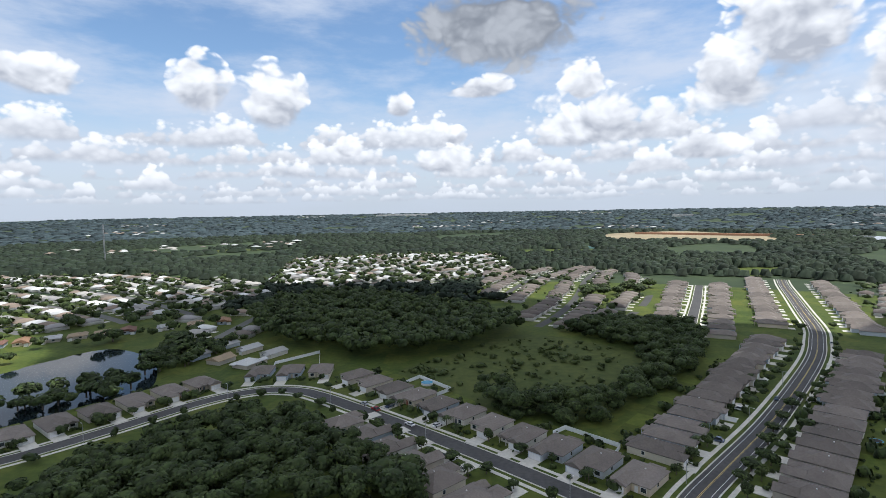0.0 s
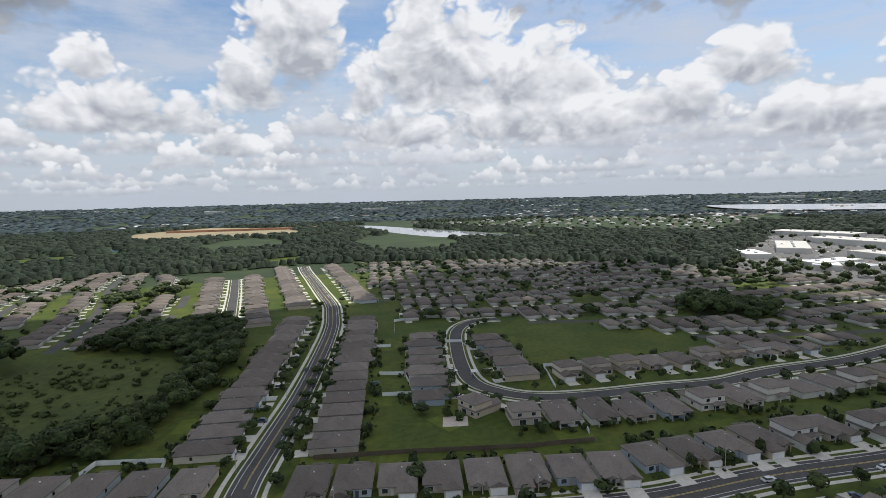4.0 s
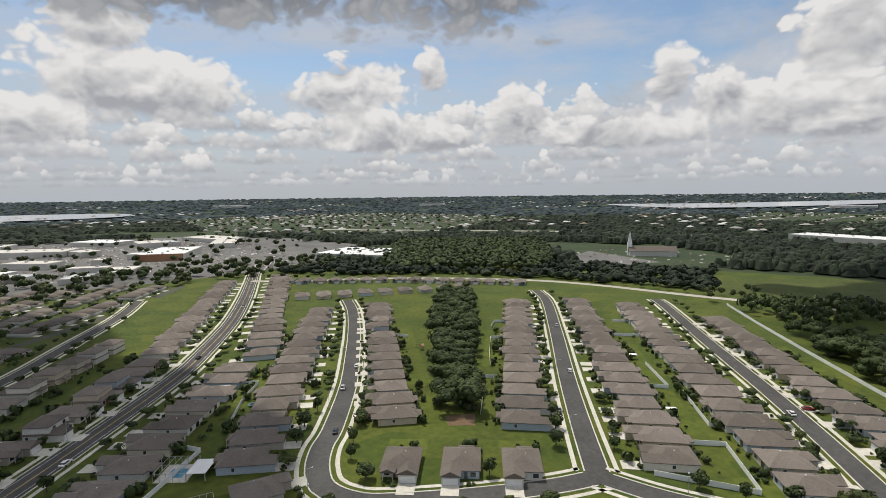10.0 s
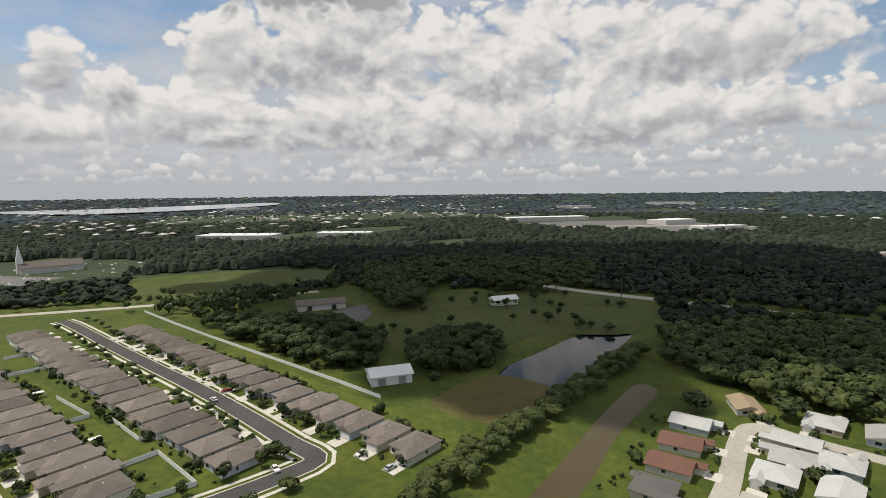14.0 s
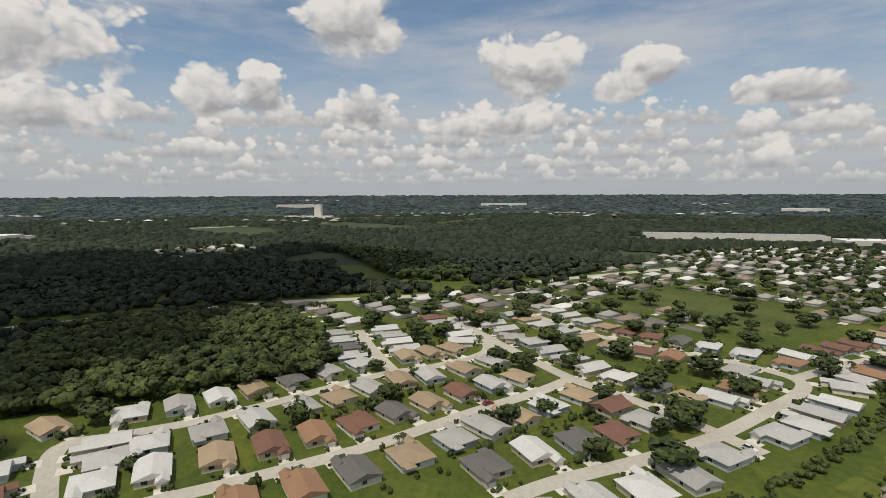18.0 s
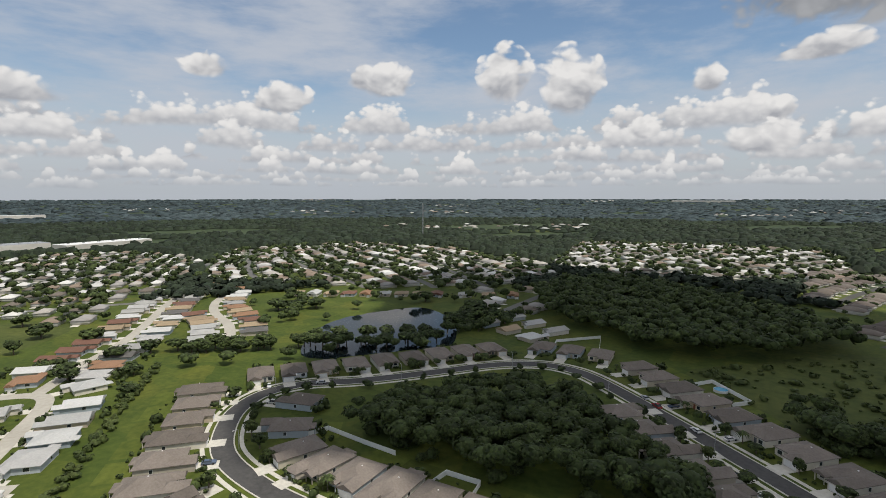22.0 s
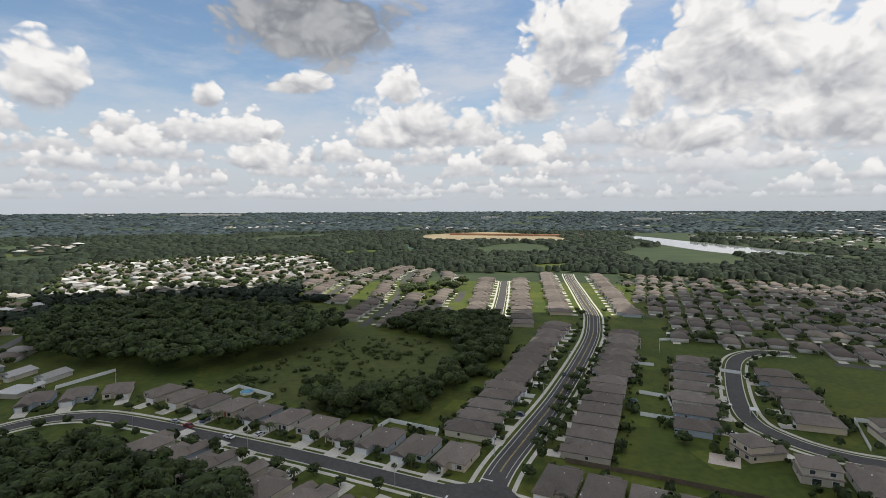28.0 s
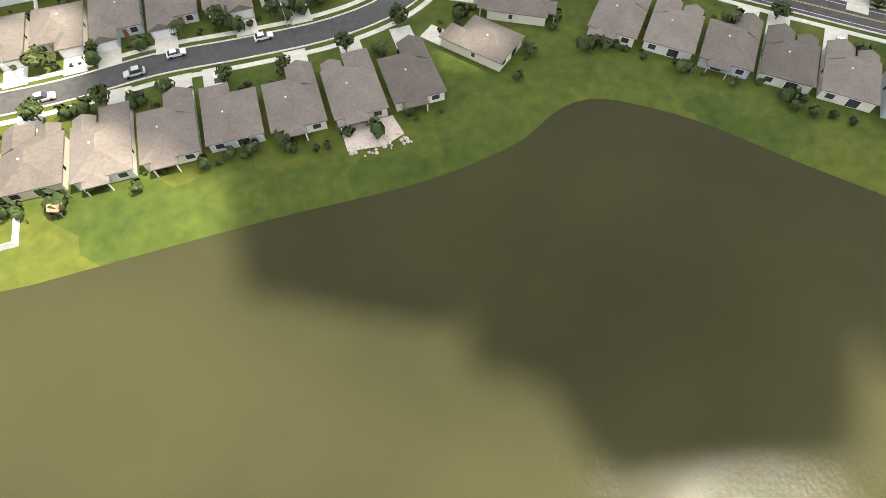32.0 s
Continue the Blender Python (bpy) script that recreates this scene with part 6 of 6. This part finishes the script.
def playset(x, y, turn):
    b = thing("playset", pose(x, y, 0, 0, 0, turn), "wooden garden playset with a red canopy", "playset")
    for u in (-0.8, 0.8):
        for v in (-0.8, 0.8):
            part("post", Shape().box(u - 0.06, u + 0.06, v - 0.06, v + 0.06, 0, 2.6), WOOD, b)
    part("deck", Shape().box(-0.9, 0.9, -0.9, 0.9, 1.2, 1.3), WOOD, b)
    part("canopy", Shape().hip(-1, 1, -1, 1, 2.6, 0.8, 0.1, True), BRICK_DUST, b, "red canopy")
    part("beam", Shape().box(0.9, 4.2, -0.06, 0.06, 2.2, 2.32), WOOD, b)
    for v in (-0.9, 0.9):
        part("leg", Shape().add([(4.1, v, 0), (4.2, v, 0), (4.2, v + 0.1, 0), (4.1, v + 0.1, 0), (4.1, 0, 2.3), (4.2, 0, 2.3), (4.2, 0.1, 2.3), (4.1, 0.1, 2.3)], [(0, 1, 5, 4), (1, 2, 6, 5), (2, 3, 7, 6), (3, 0, 4, 7)]), WOOD, b)
    for u in (1.8, 2.9):
        part("swing", Shape().box(u - 0.3, u + 0.3, -0.1, 0.1, 0.5, 0.55).box(u - 0.28, u - 0.26, -0.01, 0.01, 0.55, 2.2).box(u + 0.26, u + 0.28, -0.01, 0.01, 0.55, 2.2), RUBBER, b)


playset(42, 236, 20)
playset(-60, 66, 70)
playset(236, -160, 10)


def street_lamp(x, y, turn, tall=7.5):
    key = ("lamp",)
    m = pose(x, y, 0, 0, 0, turn)
    if key in TREES:
        return copy_thing(TREES[key], m)
    l = TREES[key] = thing("street_lamp", m, "slim grey street lamp on a tall pole", "street lamp", "street lamps")
    part("pole", Shape().box(-0.07, 0.07, -0.07, 0.07, 0, tall), STEEL, l)
    part("arm", Shape().box(0, 1.6, -0.04, 0.04, tall - 0.1, tall), STEEL, l)
    part("lamp_head", Shape().box(1.3, 1.95, -0.14, 0.14, tall - 0.16, tall - 0.02), WHITE, l)


for nm in ("avenue_north", "avenue_east", "loop_street", "loop_street_south", "third_street", "fourth_street", "fifth_street"):
    line, N = LINES[nm], normals(LINES[nm])
    for i in range(8, len(line) - 4, 18):
        if math.hypot(*line[i]) < 320:
            o = ROADS[nm][1] + 1.1
            street_lamp(line[i][0] + N[i][0] * o, line[i][1] + N[i][1] * o, math.degrees(math.atan2(-N[i][1], -N[i][0])))
POLE = Shape().box(-0.2, 0.2, -0.2, 0.2, 0, 17).box(-1.6, 1.6, -0.1, 0.1, 15.4, 15.7).mesh("utility_pole", BARK)
for i in range(14):
    k = i * 9 + 8
    if k < len(LINES["highway"]):
        x, y = LINES["highway"][k * 2 if k * 2 < len(LINES["highway"]) else k]
        solo("utility_pole", POLE, pose(x + 9, y + 9, 0, 0, 0, 40), "tall wooden utility pole beside the highway", "utility pole", "utility poles")


def palm(x, y, tall):
    key = ("palm",)
    m = pose(x, y, 0, 0, 0, RNG.uniform(0, 360)) @ Matrix.Diagonal((tall / 6, tall / 6, tall / 6, 1))
    if key in TREES:
        was = TREES[key].scale
        return copy_thing(TREES[key], m @ Matrix.Diagonal((1 / was[0], 1 / was[1], 1 / was[2], 1)))
    p = TREES[key] = thing("palm", m, "garden palm with arching green fronds", "palm", "palms")
    tr = Shape()
    for k in range(5):
        r0, r1 = 0.17 - 0.012 * k, 0.165 - 0.012 * k
        tr.add([(math.cos(a) * r + 0.02 * z * z / 4, math.sin(a) * r, z) for r, z in ((r0, k * 0.9), (r1, k * 0.9 + 0.9)) for a in np.arange(6) * math.pi / 3], [(i, (i + 1) % 6, 6 + (i + 1) % 6, 6 + i) for i in range(6)])
    part("trunk", tr, BARK, p)
    fr = Shape()
    for k in range(18):
        a, up = k * 2.4, RNG.uniform(0.1, 0.9)
        prev = None
        for j in range(5):
            t_ = j / 4
            r, z = 2.4 * t_, 4.5 + up * 1.4 * t_ - 2.0 * t_ * t_
            w = 0.42 * math.sin(math.pi * min(0.95, t_ + 0.12))
            cx_, cy_ = math.cos(a), math.sin(a)
            cur = [(cx_ * r - cy_ * w, cy_ * r + cx_ * w, z - 0.12), (cx_ * r, cy_ * r, z), (cx_ * r + cy_ * w, cy_ * r - cx_ * w, z - 0.12)]
            if prev:
                fr.add(prev + cur, [(0, 1, 4, 3), (1, 2, 5, 4)])
            prev = cur
    part("fronds", fr, LEAF, p)


# front gardens: shrubs, palms, and a car on some of the drives
def shrub_mesh(seed):
    V, F = crown_arrays(60 + seed, 60, 0.3, 0.9)
    return mesh_from("shrub", V, F, LEAF if seed % 2 else LEAF_LIGHT)


SHRUBS = [shrub_mesh(s) for s in range(4)]
G2 = random.Random(3)
FAR_SHRUBS = []
for x, y, facing, style, drive, builder in HOMES:
    m = pose(x, y, 0, 0, 0, facing + 90)
    s = -1 if style % 2 else 1
    for k in range(2):
        px_, py_ = s * G2.uniform(0.8, 5.6), (-7.0 if builder not in (village_house, village_plain) else -8.6) - G2.uniform(0, 3.5)
        q = m @ Vector((px_, py_, 0))
        r = G2.uniform(0.5, 1.2)
        if road_clear((q.x, q.y), "", 0.8):
            if G2.random() < 0.12:
                palm(q.x, q.y, G2.uniform(4.5, 6.5))
            elif math.hypot(x, y) > 165:
                FAR_SHRUBS.append((q.x, q.y, r * 0.5, r, r * G2.uniform(0.8, 1.6), G2.uniform(0, 6)))
            else:
                solo("shrub", G2.choice(SHRUBS), pose(q.x, q.y, r * 0.5, 0, 0, G2.uniform(0, 360)) @ Matrix.Diagonal((r, r, r * G2.uniform(0.8, 1.5), 1)), "rounded green garden shrub before a house", "shrub", "garden shrubs")

for x, y, facing, style, drive, builder in HOMES:
    m = pose(x, y, 0, 0, 0, facing + 90)
    for k in range(7):
        q = m @ Vector((G2.uniform(-6.5, 6.5), G2.choice((G2.uniform(11, 15), G2.uniform(-13, -8), G2.uniform(9.5, 12))), 0))
        r = G2.uniform(0.4, 1.1) if G2.random() < 0.75 else G2.uniform(1.3, 2.6)
        if road_clear((q.x, q.y), "", 0.8) and not inside((q.x, q.y), POND) and not any(math.hypot(q.x - a, q.y - b_) < 8.5 for a, b_ in PLACED):
            FAR_SHRUBS.append((q.x, q.y, r * 0.8, r, r * G2.uniform(0.9, 1.7), G2.uniform(0, 6)))
scatter("garden_bushes", BUSHES, FAR_SHRUBS, LEAF, "low bushes round the houses and along hedges", "bushes")
LAWN = material("plot_lawns", (0.045, 0.069, 0.008), (0.102, 0.122, 0.019), 0.35, 0.95, 0.5, 3.0, island=True, vary=0.2, coarse=0.05)
plots = []
for x, y, facing, style, drive, builder in HOMES:
    if builder is not village_house and builder is not village_plain:
        q = pose(x, y, 0, 0, 0, facing + 90) @ Vector((0, 14.5, 0))
        if not inside((q.x, q.y), POND) and road_clear((q.x, q.y), "", 6) and not any(math.hypot(q.x - a, q.y - b_) < 10 for a, b_ in PLACED):
            if any(math.hypot(q.x - p_[0], q.y - p_[1]) < 12.2 for p_ in plots):
                continue
            if edge_distance(np.array([q.x]), np.array([q.y]), POND)[0] < 34:
                continue
            plots.append((q.x, q.y, 0.02 + 0.005 * (len(plots) % 5), 1.0, 1.0, radians(facing + 90)))
scatter("plot_lawns", [(np.array([(-6.9, -6, 0), (6.9, -6, 0), (6.9, 6, 0), (-6.9, 6, 0)]), np.array([(0, 1, 2), (0, 2, 3)]))], plots, LAWN, "back-garden lawns in slightly different greens", "lawns")
hedge2 = [(-146 - 114 * k + G2.uniform(-2, 2), 46 + 108 * k + G2.uniform(-2, 2), 1.0, G2.uniform(1.0, 2.2), G2.uniform(1.2, 2.6), G2.uniform(0, 6)) for k in np.linspace(0, 1, 80)]
scatter("boundary_hedge", SMALL_CROWNS, hedge2, LEAF_LIGHT, "uneven green hedge between village and subdivision", "hedge")
edge_trees = []
for x, y in LINES["boundary_road"][3::4]:
    r = G2.uniform(2.0, 3.4)
    edge_trees.append((x + 11, y - 11, r * 1.3, r, r * 1.5, G2.uniform(0, 6)))
for i in range(70):
    x, y = G2.uniform(-20, 200), G2.uniform(-540, -400)
    if inside((x, y), FIELDS["south_field"][0]) or math.dist((x, y), (40, -395)) < 45:
        continue
    r = G2.uniform(2.5, 4.5)
    edge_trees.append((x, y, G2.uniform(5, 10), r, r * 1.6, G2.uniform(0, 6)))
pine_land = [(200, -420), (135, -368), (104, -368), (66, -424), (60, -470), (100, -470), (160, -436)]
while len(edge_trees) < 190:
    x, y = G2.uniform(60, 200), G2.uniform(-470, -366)
    if inside((x, y), pine_land) and math.dist((x, y), (46, -398)) > 34 and road_clear((x, y), "", 3):
        r = G2.uniform(2.0, 3.6)
        edge_trees.append((x, y, G2.uniform(5, 9), r, r * 2.0, G2.uniform(0, 6)))
scatter("roadside_trees", MID_CROWNS, edge_trees, LEAF, "row of trees along the boundary road")

# ---------------------------------------------------------------- cars
CARS = {}


def car(x, y, turn, key=0):
    m = pose(x, y, 0.12, 0, 0, turn)
    if key in CARS:
        return copy_thing(CARS[key], m)
    c = CARS[key] = thing("car", m, "parked car with dark windows", "car", "cars")
    L_, W_, top = ((2.3, 0.9, 1.45), (2.5, 0.98, 1.8))[key]
    prof = [(-L_, 0.35), (-L_, 0.85), (-L_ * 0.92, 0.95), (L_ * 0.45, 0.98), (L_ * 0.95, 0.8), (L_, 0.6), (L_, 0.35)]
    b = Shape()
    n = len(prof)
    b.add([(px_, -W_, pz) for px_, pz in prof] + [(px_, W_, pz) for px_, pz in prof], [tuple(range(n)), tuple(range(2 * n - 1, n - 1, -1))] + [(i, i + n, (i + 1) % n + n, (i + 1) % n) for i in range(n)])
    cab = Shape()
    lo = [(-L_ * 0.85, 0.95), (L_ * 0.42, 0.97)]
    hi = [(-L_ * 0.6, top - 0.06), (L_ * 0.08, top - 0.06)]
    cab.add([(lo[0][0], -W_ * 0.93, lo[0][1]), (lo[1][0], -W_ * 0.93, lo[1][1]), (lo[1][0], W_ * 0.93, lo[1][1]), (lo[0][0], W_ * 0.93, lo[0][1]), (hi[0][0], -W_ * 0.75, hi[0][1]), (hi[1][0], -W_ * 0.75, hi[1][1]), (hi[1][0], W_ * 0.75, hi[1][1]), (hi[0][0], W_ * 0.75, hi[0][1])],
            [(0, 1, 5, 4), (1, 2, 6, 5), (2, 3, 7, 6), (3, 0, 4, 7)])
    part("glass", cab, GLASS, c, "dark windows")
    part("body", b.box(hi[0][0], hi[1][0], -W_ * 0.75, W_ * 0.75, top - 0.06, top), CAR_PAINT, c)
    for wx in (-L_ * 0.62, L_ * 0.62):
        for wy in (-W_, W_):
            w = Shape()
            ring = [(wx + math.cos(a) * 0.33, wy, 0.33 + math.sin(a) * 0.33) for a in np.arange(10) * math.pi / 5]
            w.add([(x_, wy - 0.1, z_) for x_, _, z_ in ring] + [(x_, wy + 0.1, z_) for x_, _, z_ in ring], [tuple(range(9, -1, -1)), tuple(range(10, 20))] + [(i, (i + 1) % 10, 10 + (i + 1) % 10, 10 + i) for i in range(10)])
            part("wheel", w, RUBBER, c, "black tyre")
    return c


for x, y, t, k in ((-34, 105.6, 2, 0), (-64, 100.4, 3, 1), (-13, 104.8, 2, 0), (-86, 101, 0, 0), (-44, 102, 184, 1), (-30, 229, 130, 1), (-36, 236, 132, 0), (-14, 212, 132, 0), (-170, 179, 215, 0), (206, 4, -34, 0), (176, 30, -40, 0), (172, -76, -30, 0), (160, -195, -45, 0),
                   (222, -258, -45, 1), (36, -160, 120, 0), (74, -222, -48, 0), (210, -98, -28, 1), (233, -117, -28, 0), (-205, -30, 135, 1), (-188, 62, 45, 1), (-140, -80, 130, 0), (243, 322, 50, 0), (150, 232, 48, 0), (300, -57, -30, 0), (420, -116, -25, 1)):
    car(x, y, t, k)
for i, (x, y, facing, style, drive, builder) in enumerate(HOMES):
    if G2.random() < 0.14 and math.hypot(x, y) < 270:
        s = -1 if style % 2 else 1
        q = pose(x, y, 0, 0, 0, facing + 90) @ Vector((s * -2.0 if builder is suburban_house else s * 3.2, -12.2, 0))
        if road_clear((q.x, q.y), "", 1.5):
            car(q.x, q.y, facing + G2.choice((0, 180)), G2.randrange(2))


# ---------------------------------------------------------------- cumulus clouds straight overhead, which shade the land
def cloud(shade, base):
    """A flat-based heap of puffs over a stretch of land, moved up the sun's rays to its height."""
    sx, sy = math.sin(sa) / math.tan(se) * base, math.cos(sa) / math.tan(se) * base
    xs, ys = [p[0] for p in shade], [p[1] for p in shade]
    spots = []
    step = 42
    puffs = random.Random(5)
    for i in range(int((max(xs) - min(xs)) / step) + 1):
        for j in range(int((max(ys) - min(ys)) / step) + 1):
            x, y = min(xs) + (i + puffs.uniform(-0.3, 0.3)) * step, min(ys) + (j + puffs.uniform(-0.3, 0.3)) * step
            if inside((x, y), shade) and edge_distance(np.array([x]), np.array([y]), shade)[0] > 20:
                r = puffs.uniform(36, 52)
                spots.append((x + sx, y + sy, base + puffs.uniform(0, 30), r, r * puffs.uniform(0.5, 1.2), puffs.uniform(0, 6)))
    scatter("cloud", DOMES, spots, CLOUD, "white cumulus cloud overhead with a flat grey base", "cloud")


cloud([(-196, 205), (-176, 152), (-146, 126), (-112, 116), (-78, 100), (-56, 70), (-44, 45), (-32, 15), (0, 2), (30, -6), (66, -28), (110, -62), (150, -66), (195, -62), (240, -48), (290, -52), (340, 8), (412, -26), (450, -20), (640, 240), (440, 420), (290, 380), (250, 350), (180, 400), (150, 470), (-60, 640), (-300, 560), (-330, 400), (-225, 315), (-195, 250)], 760)
cloud([(0, -215), (-80, -150), (-150, -200), (-400, -190), (-640, -120), (-760, -420), (-500, -760), (100, -800), (210, -500), (90, -330)], 820)
